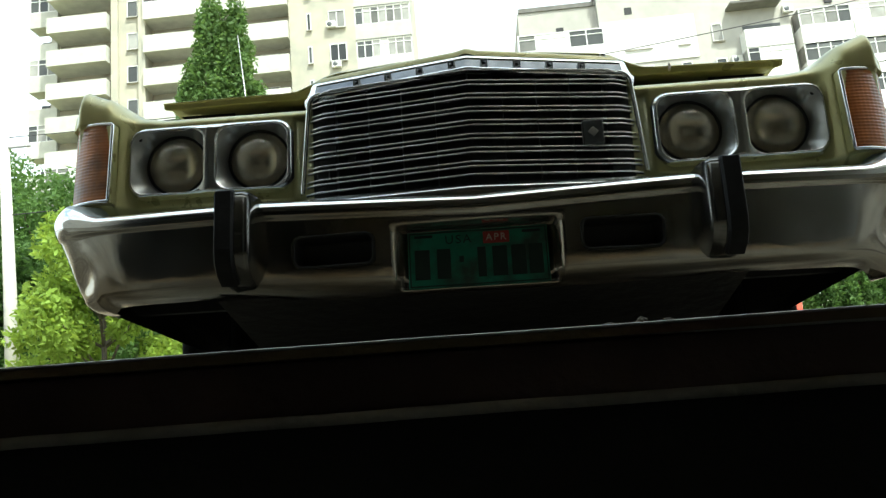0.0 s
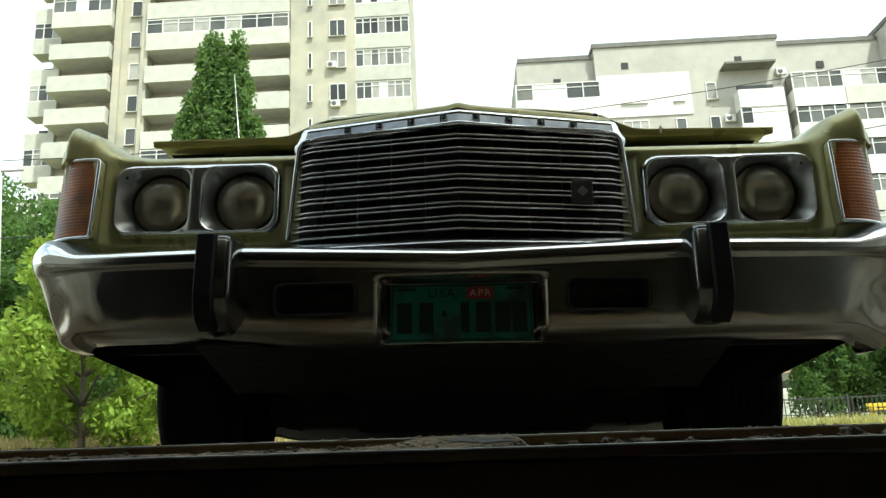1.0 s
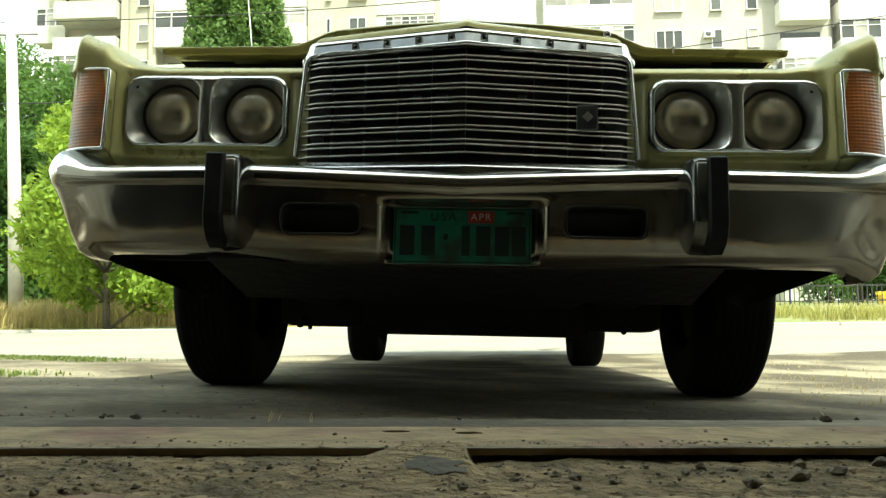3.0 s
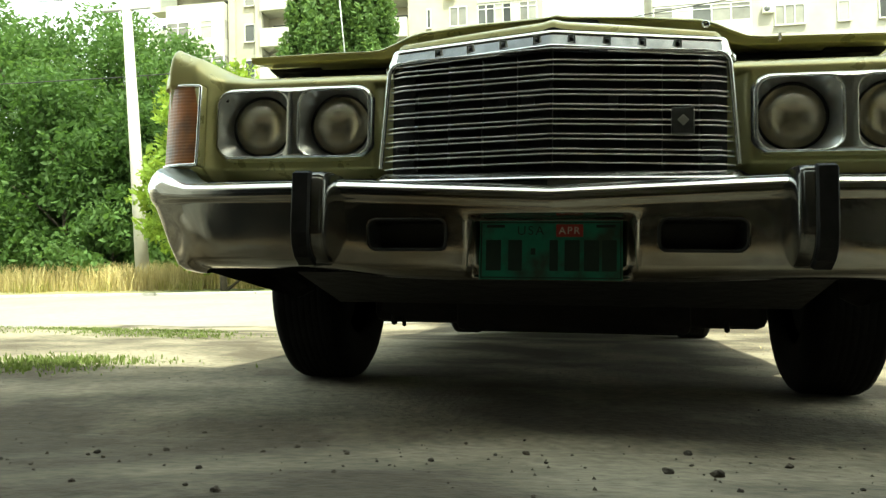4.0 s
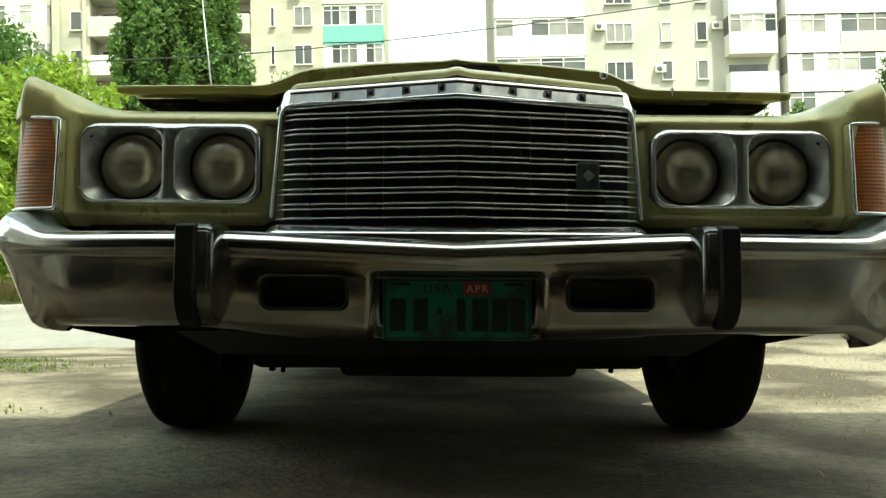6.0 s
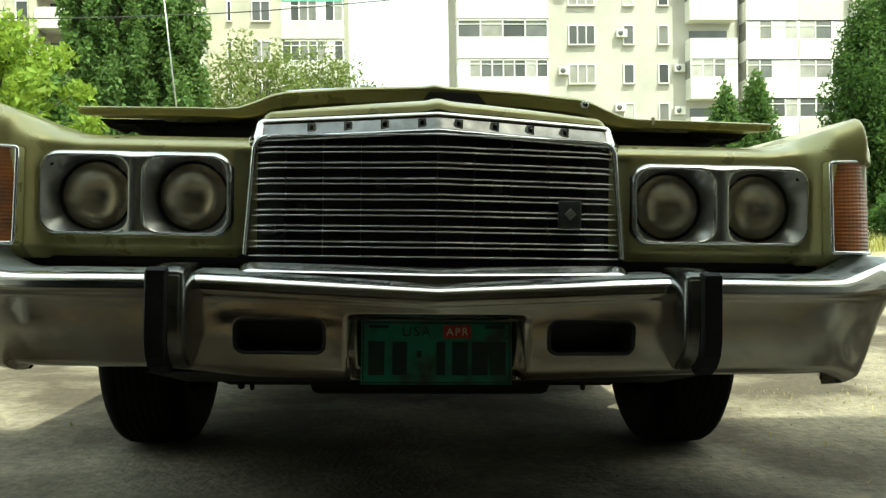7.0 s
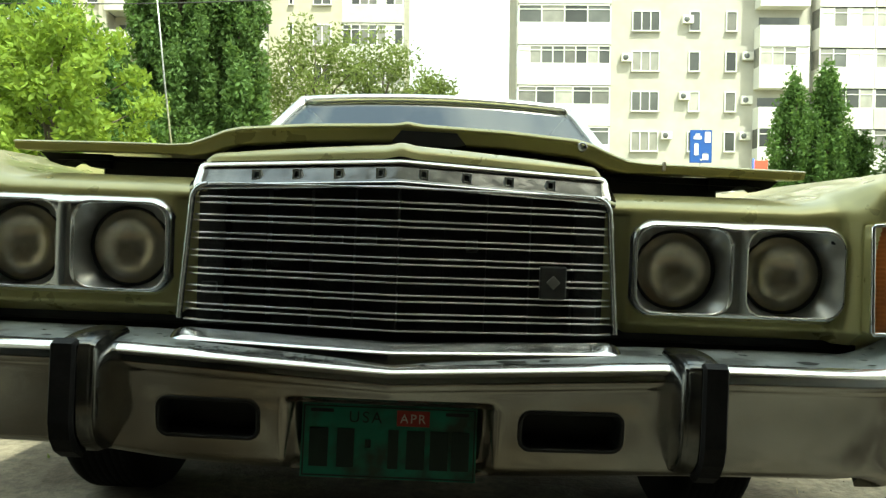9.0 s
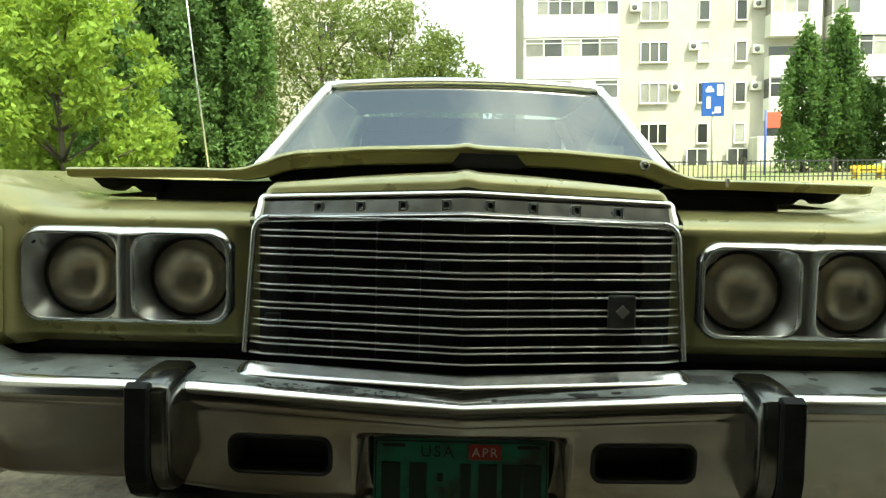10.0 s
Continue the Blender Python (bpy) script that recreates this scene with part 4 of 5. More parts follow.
cpart("hood_latch_cover", latch, BLACK, "black latch cover under the hood's lip")
turned("hood_lock", [(0.0, 0.003), (0.006, 0.003), (0.008, 0.006), (0.010, 0.004), (0.0105, 0.0)], BRIGHT, car, "small round bright lock in the hood's lip", 20, Matrix.Translation((0.353, 0.206, 0.949)) @ Matrix.Rotation(radians(90), 4, "X"))
cpart("trim_spear", box(0.5225, 0.5285, 0.221, 0.236, 0.909, 0.928, 0.002), PALE, "small bright upright on the hood's lip")
cpart("radiator_support", box(-0.66, 0.66, 0.30, 0.36, 0.36, 0.905, 0.006), BLACK)
for side in (-1, 1):
    # the end of the seal tapers and lifts off the fender for a short way
    seal = bmesh.new()
    seal.faces.new([seal.verts.new((side * x, 0.285, z)) for x, z in ((0.64, 0.906), (0.788, 0.906), (0.766, 0.886), (0.742, 0.879), (0.728, 0.888), (0.712, 0.891), (0.696, 0.888), (0.682, 0.878), (0.64, 0.876))])
    for v in bmesh.ops.extrude_face_region(seal, geom=seal.faces[:])["geom"]:
        if isinstance(v, bmesh.types.BMVert):
            v.co.y += 0.06
    cpart("hood_seal", seal, RUBBER, "black rubber seal under the hood's edge")
cpart("radiator_top", box(-0.42, 0.42, 0.30, 0.36, 0.905, 0.952, 0.01), BLACK)
# Added black wall stops daylight showing through the gap above the bumper.
cpart("engine_bay_wall", box(-0.95, 0.95, 0.262, 0.29, 0.36, 0.60), BLACK)
cpart("panel_underside", box(-0.86, 0.86, 0.165, 0.30, 0.565, 0.594, 0.005), BLACK)


# body sides with wheel arches, deck, roof
SIDE = [(0.235, 0.93), (0.27, 0.955), (0.34, 0.972), (0.48, 0.985), (0.62, 0.988), (0.74, 0.982), (0.82, 0.975), (0.868, 0.968), (0.885, 0.955)]


def side_place(side):
    def place(y, z):
        for cy in (AXLE_F, AXLE_R):
            dist = math.hypot(y - cy, z - RADIUS)
            if 0.34 < dist < 0.40:
                y, z = cy + (y - cy) * 0.40 / dist, RADIUS + (z - RADIUS) * 0.40 / dist
        x = curve_at(SIDE, z) - 0.05 * step(5.0, 5.6, y) - 0.02 * step(0.45, 0.12, y)
        return side * x, y, z + (0.02 * step(0.2, 1.75, y) if z > 0.86 else 0)
    return place


for side in (-1, 1):
    sheet("body_side", side_place(side), spread(0.13, 5.55, 110), spread(0.235, 0.885, 26), PAINT, car, "olive-gold body side",
          keep=lambda y, z: all(math.hypot(y - cy, z - RADIUS) > 0.375 for cy in (AXLE_F, AXLE_R)) and not (y < 0.62 and z < 0.56), flip=side > 0)
    for y0, y1 in ((1.85, 3.05), (3.06, 3.95)):
        door = sheet("door", lambda y, z, s=side: (s * (curve_at(SIDE, z) + 0.004), y, z), spread(y0, y1, 12), spread(0.30, 0.87, 14), PAINT, car, flip=side > 0)
        part("door_handle", box(side * 0.985, side * 1.005, y1 - 0.25, y1 - 0.08, 0.76, 0.78, 0.004), CHROME, door)
    sheet("cowl", lambda x, y, s=side: (s * x, y, 0.905 + 0.03 * step(0.0, 0.9, 0.9 - x)), spread(0.0, 0.96, 10), spread(1.6, 1.85, 5), PAINT, car)
    sheet("side_shelf", lambda x, y, s=side: (s * x, y, 0.906), spread(0.70, 0.958, 6), spread(1.75, 4.2, 8), PAINT, car)
sheet("trunk_lid", lambda x, y: (x, y, 0.93 - 0.02 * (abs(x) / 0.95) ** 2 - 0.03 * step(4.6, 5.55, y)), spread(-0.95, 0.95, 16), spread(4.15, 5.55, 12), PAINT, car)
cpart("tail_panel", box(-0.93, 0.93, 5.5, 5.56, 0.45, 0.90, 0.01), PAINT)
cpart("rear_bumper", box(-0.98, 0.98, 5.55, 5.68, 0.38, 0.56, 0.03), CHROME)

WS_LOW, WS_TOP = [(-0.78, 1.66, 0.975), (0.78, 1.66, 0.975)], [(-0.612, 2.30, 1.362), (0.622, 2.30, 1.362)]


def screen_place(x, v):
    half = 0.78 + (0.617 - 0.78) * v
    return x * half, 1.66 + 0.64 * v - 0.10 * (1 - x * x) * (1 - 0.4 * v), 0.965 + 0.397 * v + 0.018 * (1 - x * x) * v


sheet("windshield", screen_place, spread(-1, 1, 30), spread(0, 1, 14), GLASS, car, "wide windshield reflecting a cloudy sky")
trim = [screen_place(-1, v) for v in spread(0, 1, 10)] + [screen_place(x, 1) for x in spread(-0.97, 0.97, 24)] + [screen_place(1, v) for v in spread(1, 0, 10)]
tube("windshield_trim", [(x, y - 0.01, z + 0.003) for x, y, z in trim], 0.022, BEZEL, car, "bright windshield surround", 8)
sheet("roof", lambda x, v: (x * (0.625 + 0.03 * math.sin(v * 3.1)), 2.335 + 1.415 * v - 0.06 * (1 - x * x) * (1 - v), 1.376 + (0.022 + 0.02 * math.sin(v * 3.1)) * (1 - x ** 2) + 0.012 * math.sin(v * 3.1)),
      spread(-1, 1, 24), spread(0, 1, 16), VINYL, car, "drab roof skin")
sheet("rear_window", lambda x, v: (x * (0.62 + 0.16 * v), 3.75 + 0.55 * v, 1.365 - 0.44 * v), spread(-1, 1, 12), spread(0, 1, 6), GLASS, car)
for side in (-1, 1):
    sheet("side_window", lambda y, v, s=side: (s * (0.93 - 0.30 * v), (1.76 + 0.60 * v) * (1 - y) + (4.2 - 0.45 * v) * y, 0.905 + 0.455 * v), spread(0, 1, 10), spread(0, 1, 5), GLASS, car)
    sheet("front_pillar", lambda w, v, s=side: (s * (0.93 - 0.03 * (1 - w) - 0.30 * v), 1.66 + 0.64 * v + 0.10 * w, 0.905 + 0.455 * v), spread(0, 1, 4), spread(0, 1, 8), BRIGHT, car)
    tube("window_pillar", [(side * 0.93, 4.2, 0.905), (side * 0.63, 3.75, 1.36)], 0.05, PAINT, car)
    tube("roof_rail", [(side * 0.63, 2.30, 1.362), (side * 0.655, 3.0, 1.375), (side * 0.63, 3.75, 1.36)], 0.016, BRIGHT, car)
cpart("dashboard", box(-0.72, 0.72, 1.78, 2.02, 0.78, 0.945, 0.03), TRIMCLOTH, "dark dashboard")
for x in (-0.36, 0.36):
    cpart("front_seat", add_box(box(x - 0.30, x + 0.30, 2.72, 2.88, 0.55, 1.08, 0.04), x - 0.30, x + 0.30, 2.3, 2.85, 0.45, 0.62, 0.04), TRIMCLOTH, "front seat")
cpart("rear_seat", box(-0.66, 0.66, 3.6, 3.78, 0.5, 1.0, 0.04), TRIMCLOTH)
tube("steering_wheel", [(-0.36 + 0.19 * math.cos(a), 2.20 - 0.10 * math.sin(a) * 0.4, 0.93 + 0.17 * math.sin(a)) for a in spread(0, 2 * math.pi, 25)], 0.011, BLACK, car, "", 8)
cpart("cabin_floor", box(-0.90, 0.90, 1.65, 5.4, 0.26, 0.30), UNDER)
cpart("paper_pass", box(0.56, 0.68, 2.02, 2.025, 1.03, 1.10, m=None), PALE, "pale paper behind the windshield")
tube("aerial", [(-0.86, 1.33, 0.90), (-0.905, 1.315, 1.25), (-0.955, 1.30, 1.69)], [0.0035, 0.0028, 0.0018], SILVER, car, "thin whip aerial on the fender", 6)

# wheels
tyre_profile = [(0.19, -0.085), (0.20, -0.10), (0.27, -0.112), (0.315, -0.106), (0.335, -0.094), (0.344, -0.078)]
for k in range(-3, 4):
    tyre_profile += [(0.345, 0.021 * k - 0.008), (0.345, 0.021 * k + 0.007), (0.3438, 0.021 * k + 0.0085), (0.3438, 0.021 * k + 0.0105)]
tyre_profile += [(0.344, 0.078), (0.335, 0.094), (0.315, 0.106), (0.27, 0.112), (0.20, 0.10), (0.19, 0.085)]
for x, y in ((-0.798, AXLE_F), (0.80, AXLE_F), (-0.80, AXLE_R), (0.76, AXLE_R)):
    m = Matrix.Translation((x, y, RADIUS)) @ Matrix.Rotation(radians(90), 4, "Y")
    tyre = turned("wheel_tyre", tyre_profile, TYRE, car, "black worn tyre", 56, m)
    turned("wheel_rim", [(0.192, -0.09), (0.185, -0.07), (0.17, -0.04), (0.06, -0.02), (0.0, -0.02)] if x < 0 else [(0.192, 0.09), (0.185, 0.07), (0.17, 0.04), (0.06, 0.02), (0.0, 0.02)], CHROME, tyre, "", 32, m)
    turned("wheel_drum", [(0.0, -0.06), (0.17, -0.06), (0.18, 0.03), (0.0, 0.03)], UNDER, tyre, "", 24, m)

# underside: valance, crossmember, pan, exhaust, axle
sheet("valance", lambda x, v: (x, 0.04 + 0.34 * v, 0.345 - 0.075 * v), spread(-0.60, 0.60, 20), spread(0, 1, 8), UNDER, car, "black valance under the bumper")
for name, size, bevel in (
        ("crossmember", (-0.60, 0.60, 0.72, 0.98, 0.202, 0.36), 0.03), ("skid_plate", (-0.33, 0.38, 0.70, 0.95, 0.180, 0.30), 0.025),
        ("floor_pan", (-0.88, 0.88, 1.38, 3.62, 0.236, 0.30), 0.02), ("frame_rail", (-0.50, -0.40, 0.5, 4.9, 0.27, 0.36), 0.01),
        ("frame_rail", (0.40, 0.50, 0.5, 4.9, 0.27, 0.36), 0.01), ("engine_block", (-0.36, 0.36, 0.36, 1.7, 0.27, 0.55), 0.04),
        ("oil_pan", (-0.20, 0.20, 0.85, 1.35, 0.19, 0.30), 0.03), ("trunk_floor", (-0.90, 0.90, 1.4, 5.3, 0.29, 0.33), 0.0)):
    cpart(name, box(*size, bevel), UNDER)
for x, y, z, r in ((-0.53, 0.72, 0.205, 0.010), (-0.50, 0.73, 0.200, 0.007), (0.48, 0.72, 0.203, 0.008), (0.21, 0.74, 0.205, 0.009), (-0.31, 0.74, 0.200, 0.006)):
    turned("hanging_bolt", [(0.0, -0.012), (r, -0.008), (r, 0.02)], UNDER, car, "", 8, Matrix.Translation((x, y, z)))
tube("exhaust_pipe", [(0.30, 1.4, 0.24), (0.33, 2.5, 0.235), (0.33, 3.6, 0.24), (0.45, 4.5, 0.30), (0.5, 5.5, 0.30)], 0.03, UNDER, car)
tube("exhaust_pipe", [(-0.30, 1.4, 0.24), (-0.33, 2.5, 0.235), (-0.33, 3.6, 0.24), (-0.45, 4.5, 0.30), (-0.5, 5.5, 0.30)], 0.03, UNDER, car)
tube("rear_axle", [(-0.72, AXLE_R, RADIUS), (-0.15, AXLE_R, RADIUS), (0, AXLE_R, RADIUS), (0.15, AXLE_R, RADIUS), (0.70, AXLE_R, RADIUS)], [0.04, 0.045, 0.13, 0.045, 0.04], UNDER, car, "", 12)
for side in (-1, 1):
    bm = bmesh.new()
    ring = [bm.verts.new((side * x, y, z)) for x, y, z in ((0.905, 0.14, 0.352), (0.79, 0.55, 0.277), (0.75, 0.57, 0.30), (0.74, 0.57, 0.45), (0.93, 0.3, 0.45))]
    bm.faces.new(ring)
    ext = bmesh.ops.extrude_face_region(bm, geom=bm.faces[:])["geom"]
    for v in ext:
        if isinstance(v, bmesh.types.BMVert):
            v.co.y += 0.012
    cpart("splash_apron", bm, UNDER, "black splash apron behind the bumper's end")
    cpart("inner_fender", box(min(side * 0.62, side * 0.66), max(side * 0.62, side * 0.66), 0.45, 1.35, 0.40, 0.86, 0.01), UNDER)
    cpart("wheel_housing", box(min(side * 0.60, side * 0.955), max(side * 0.60, side * 0.955), 0.40, 1.34, 0.80, 0.84, 0.01), UNDER)


# ---- apartment blocks ----
def lattice(bm, xs, zs, y0, y1):
    """One joined frame: the even columns and rows of the grid are bars, the rest is open."""
    grid = [[bm.verts.new((x, y0, z)) for z in zs] for x in xs]
    faces = [bm.faces.new((grid[i][j], grid[i + 1][j], grid[i + 1][j + 1], grid[i][j + 1])) for i in range(len(xs) - 1) for j in range(len(zs) - 1) if i % 2 == 0 or j % 2 == 0]
    for row in grid:
        for v in row:
            if not v.link_faces:
                bm.verts.remove(v)
    for v in bmesh.ops.extrude_face_region(bm, geom=faces)["geom"]:
        if isinstance(v, bmesh.types.BMVert):
            v.co.y += y1 - y0
    return bm


def window_mesh(w, h, panes):
    """A window's meshes: frame with mullions, and the panes behind."""
    fr, gl = bmesh.new(), bmesh.new()
    t = 0.07
    xs = []
    for i in range(panes + 1):
        x = -w / 2 + (w - t) * i / panes
        xs += [x, x + t]
    lattice(fr, xs, [0, t, h - t, h], -0.03, 0.05)
    sl = box(-w / 2 - 0.06, w / 2 + 0.06, -0.14, 0.0, -0.06, 0.0)
    add_box(gl, -w / 2 + t, w / 2 - t, 0.02, 0.04, t, h - t)
    meshes = []
    for name, bm, mat in (("window_frame", fr, FRAMEWHITE), ("pane", gl, DARKROOM), ("window_sill", sl, CONCRETE)):
        mesh = bpy.data.meshes.new(name)
        bmesh.ops.recalc_face_normals(bm, faces=bm.faces)
        bm.to_mesh(mesh)
        bm.free()
        mesh.materials.append(mat)
        meshes.append(mesh)
    return meshes


window_store = {}


def add_window(house, x, y, z, w, h, panes=2, curtain=False):
    key = (w, h, panes, curtain)
    if key not in window_store:
        window_store[key] = window_mesh(w, h, panes)
        if curtain:
            window_store[key][1].materials[0] = CURTAIN
    frame_mesh, pane_mesh, sill_mesh = window_store[key]
    ob = new("window", frame_mesh)
    ob.parent, ob.location = house, (x, y - 0.06, z)
    pane = new("pane", pane_mesh)
    pane.parent = ob
    ledge = new("window_sill", sill_mesh)
    ledge.parent = ob
    return ob


def add_balcony(house, x0, x1, y, z, deep, parapet, glazing, mat, glazed=True, panes=6):
    """A balcony in front of the wall at y: slab, parapet and, where it is closed in, a row of windows."""
    bm = bmesh.new()
    add_box(bm, x0, x1, y - deep, y, z - 0.16, z)
    add_box(bm, x0, x1, y - deep, y - deep + 0.1, z, z + parapet)
    for x in (x0, x1 - 0.1):
        add_box(bm, x, x + 0.1, y - deep + 0.1, y, z, z + parapet)
    ob = part("balcony", bm, mat, house)
    if glazed:
        fr, gl = bmesh.new(), bmesh.new()
        z0, z1 = z + parapet, z + parapet + glazing
        n = panes
        xs = []
        for i in range(n + 1):
            x = x0 + (x1 - x0 - 0.08) * i / n
            xs += [x, x + 0.08]
        lattice(fr, xs, [z0, z0 + 0.07, z0 + glazing * 0.68, z0 + glazing * 0.68 + 0.05, z1 - 0.07, z1], y - deep, y - deep + 0.1)
        part("glazing_frame", fr, FRAMEWHITE, ob)
        gl.free()
        for i in range(n):
            a, c = xs[2 * i + 1], xs[2 * i + 2]
            pick = random.random()
            part("pane", box(a, c, y - deep + 0.04, y - deep + 0.06, z0 + 0.07, z1 - 0.07), CURTAIN if pick < 0.45 else DARKROOM if pick < 0.85 else FRAMEWHITE, ob)
        for x in (x0 + 0.03, x1 - 0.05):
            part("side_pane", box(x, x + 0.02, y - deep + 0.1, y, z0, z1), CURTAIN, ob)
    else:
        bm = bmesh.new()
        add_box(bm, x0 + 0.3, x1 - 0.3, y - 0.02, y + 0.02, z + 0.2, z + 2.1)
        part("balcony_door", bm, DARKROOM, ob)
    return ob


def add_cooler(house, x, y, z):
    bm = box(x - 0.38, x + 0.38, y - 0.36, y - 0.04, z, z + 0.56, 0.03)
    ob = part("air_conditioner", bm, ACWHITE, house)
    turned("fan_grille", [(0.2, 0.0), (0.19, 0.012), (0.05, 0.012), (0.0, 0.01)], DARKTRIM, ob, "", 16, Matrix.Translation((x - 0.1, y - 0.36, z + 0.28)) @ Matrix.Rotation(radians(90), 4, "X"))


random.seed(5)
BY = 55.0
ROWS_B = [1.67 + 2.79 * k for k in range(10)]  # heads of the window rows
block = thing("apartment_block", "cream ten-storey apartment block with white balconies", "building")
for x0, x1, y0, z in ((10.9, 25.0, BY, 30.2), (4.9, 10.9, BY + 0.6, 29.6), (25.0, 33.0, BY + 0.6, 29.9), (33.0, 52.0, BY - 1.2, 30.5)):
    part("wall", box(x0, x1, y0, BY + 12, 0.5, z), BLOCKWALL, block)
    part("roof", box(x0 - (0.1 if y0 < BY + 0.5 else -0.1), x1 + (0.1 if y0 < BY + 0.5 else -0.1), y0 - 0.1, BY + 12.1, z, z + 0.35), ROOFEDGE, block)
part("cladding", box(10.92, 18.0, BY - 0.08, BY - 0.003, 24.3, 27.8), WHITEPAINT, block, "white painted insulation panel")
for x, z in ((8.0, 27.5), (13.2, 28.3), (21.9, 28.3), (28.3, 27.8)):
    part("vent_opening", box(x - 0.28, x + 0.28, BY - 0.03 if 10.9 < x < 25 else BY + 0.57, BY + 0.5, z, z + 0.55), BLACK, block)
for k, head in enumerate(ROWS_B):
    low = head - 1.42
    add_window(block, 13.6, BY, low, 1.95, 1.42, 3, k % 2 == 0)
    add_window(block, 17.0, BY, low, 0.8, 1.42, 1, k % 3 == 0)
    add_window(block, 19.55, BY, low, 0.8, 1.42, 1, k % 2 == 1)
    slab = head - 2.52
    add_balcony(block, 4.6, 11.0, BY + 0.6, slab, 1.5, 1.42, 1.36, WHITEPAINT, True, (5, 8, 4)[k % 3])
    add_balcony(block, 21.15, 24.55, BY, slab, 1.1, 1.32, 1.36, WHITEPAINT, k % 2 == 0, 4)
    add_balcony(block, 25.4, 29.2, BY + 0.6, slab, 1.3, 1.3, 1.4, WHITEPAINT, True, 4)
    add_balcony(block, 29.25, 33.0, BY + 0.6, slab, 1.3, 1.3, 1.4, TOWERPALE if k % 3 == 0 else WHITEPAINT, True, 3)
    for j in range(5):
        add_window(block, 35.5 + 3.4 * j, BY - 1.2, low, 1.6, 1.42, 2, (k + j) % 2 == 0)
for x, z in ((16.45, 14.7), (12.25, 12.05), (20.65, 12.2), (16.3, 9.4), (20.63, 9.15), (15.1, 6.65), (20.55, 6.65), (24.9, 27.0), (20.6, 17.75), (12.2, 17.85), (16.4, 20.5), (20.6, 23.4)):
    add_cooler(block, x, BY, z)
for x in (16.6, 19.4):
    add_window(block, x, BY - 0.2, 0.9, 1.5, 1.8, 2)
part("ramp_wall", box(20.0, 22.2, BY - 2.2, BY - 0.5, 0.5, 3.4, 0.1, None), TOWERPALE, block)
part("canopy", box(20.4, 24.2, BY - 1.3, BY, 27.65, 27.82), ROOFEDGE, block)

# the taller grey block
K = 0.9
TY = 57.0


def tx(x):
    return x * K


def tz(z):
    return 0.5 + (z - 0.5) * 0.877


tower = thing("apartment_tower", "tall grey-beige panel apartment tower with many balconies", "building")
for x0, x1, dy in ((-31.0, -27.9, 0.0), (-37.6, -31.0, 1.6), (-27.9, -14.7, 1.4), (-14.7, -8.8, -0.2), (-8.8, -4.2, 1.3)):
    part("wall", box(tx(x0), tx(x1), TY + dy, TY + 14, 0.5, tz(52)), TOWERWALL, tower)
for x in (-30.9, -28.4):
    part("pilaster", box(tx(x), tx(x) + 0.55, TY - 0.35, TY - 0.002, 0.5, tz(52)), TOWERWALL, tower)
part("roof", box(tx(-37.8), tx(-4.0), TY + 1.2, TY + 14.2, tz(52), tz(52) + 0.5), ROOFEDGE, tower)
for k in range(15):
    head = tz(39.92 - 3.27 * (k - 3))
    if head < 2.5:
        break
    add_window(tower, tx(-29.05), TY, head - 1.4, 0.9, 1.45, 1, k % 3 == 1)
    add_window(tower, tx(-10.4), TY - 0.2, head - 1.5, 1.35, 1.5, 2, k % 2 == 0)
    add_window(tower, tx(-12.9), TY - 0.2, head - 1.5, 0.35, 1.5, 1)
    # right-hand closed balconies, left-hand open ones, the long loggias between
    add_balcony(tower, tx(-8.8), tx(-3.85), TY + 1.3, head - 2.75, 1.5, 1.28, 1.62, TEAL if k == 8 else TOWERPALE, True, 7)
    add_balcony(tower, tx(-36.6), tx(-31.1), TY + 1.6, head - 2.3, 2.4, 1.2, 1.5, TEAL if k == 9 else TOWERPALE, k in (0, 1, 2, 8, 9, 10), 5)
    add_balcony(tower, tx(-39.4), tx(-36.7), TY + 2.6, head - 3.5, 1.5, 1.2, 1.5, TOWERPALE, k % 2 == 0, 3)
    loggia = add_balcony(tower, tx(-27.85), tx(-14.75), TY + 1.4, head - 1.85, 2.0, 1.3, 1.3, TOWERPALE, k in (3, 7), 9)
    for x in (-25.2, -21.0, -17.0):
        add_window(tower, tx(x), TY + 1.38, head - 0.95, 1.5, 1.4, 2, (k + int(-x)) % 2 == 0)
for x, z in ((-10.9, 34.9), (-10.6, 31.0), (-24.6, 42.9), (-11.0, 40.6 - 3.27 * 5)):
    add_cooler(tower, tx(x), TY - 0.2 if x > -14 else TY + 1.4, tz(z))


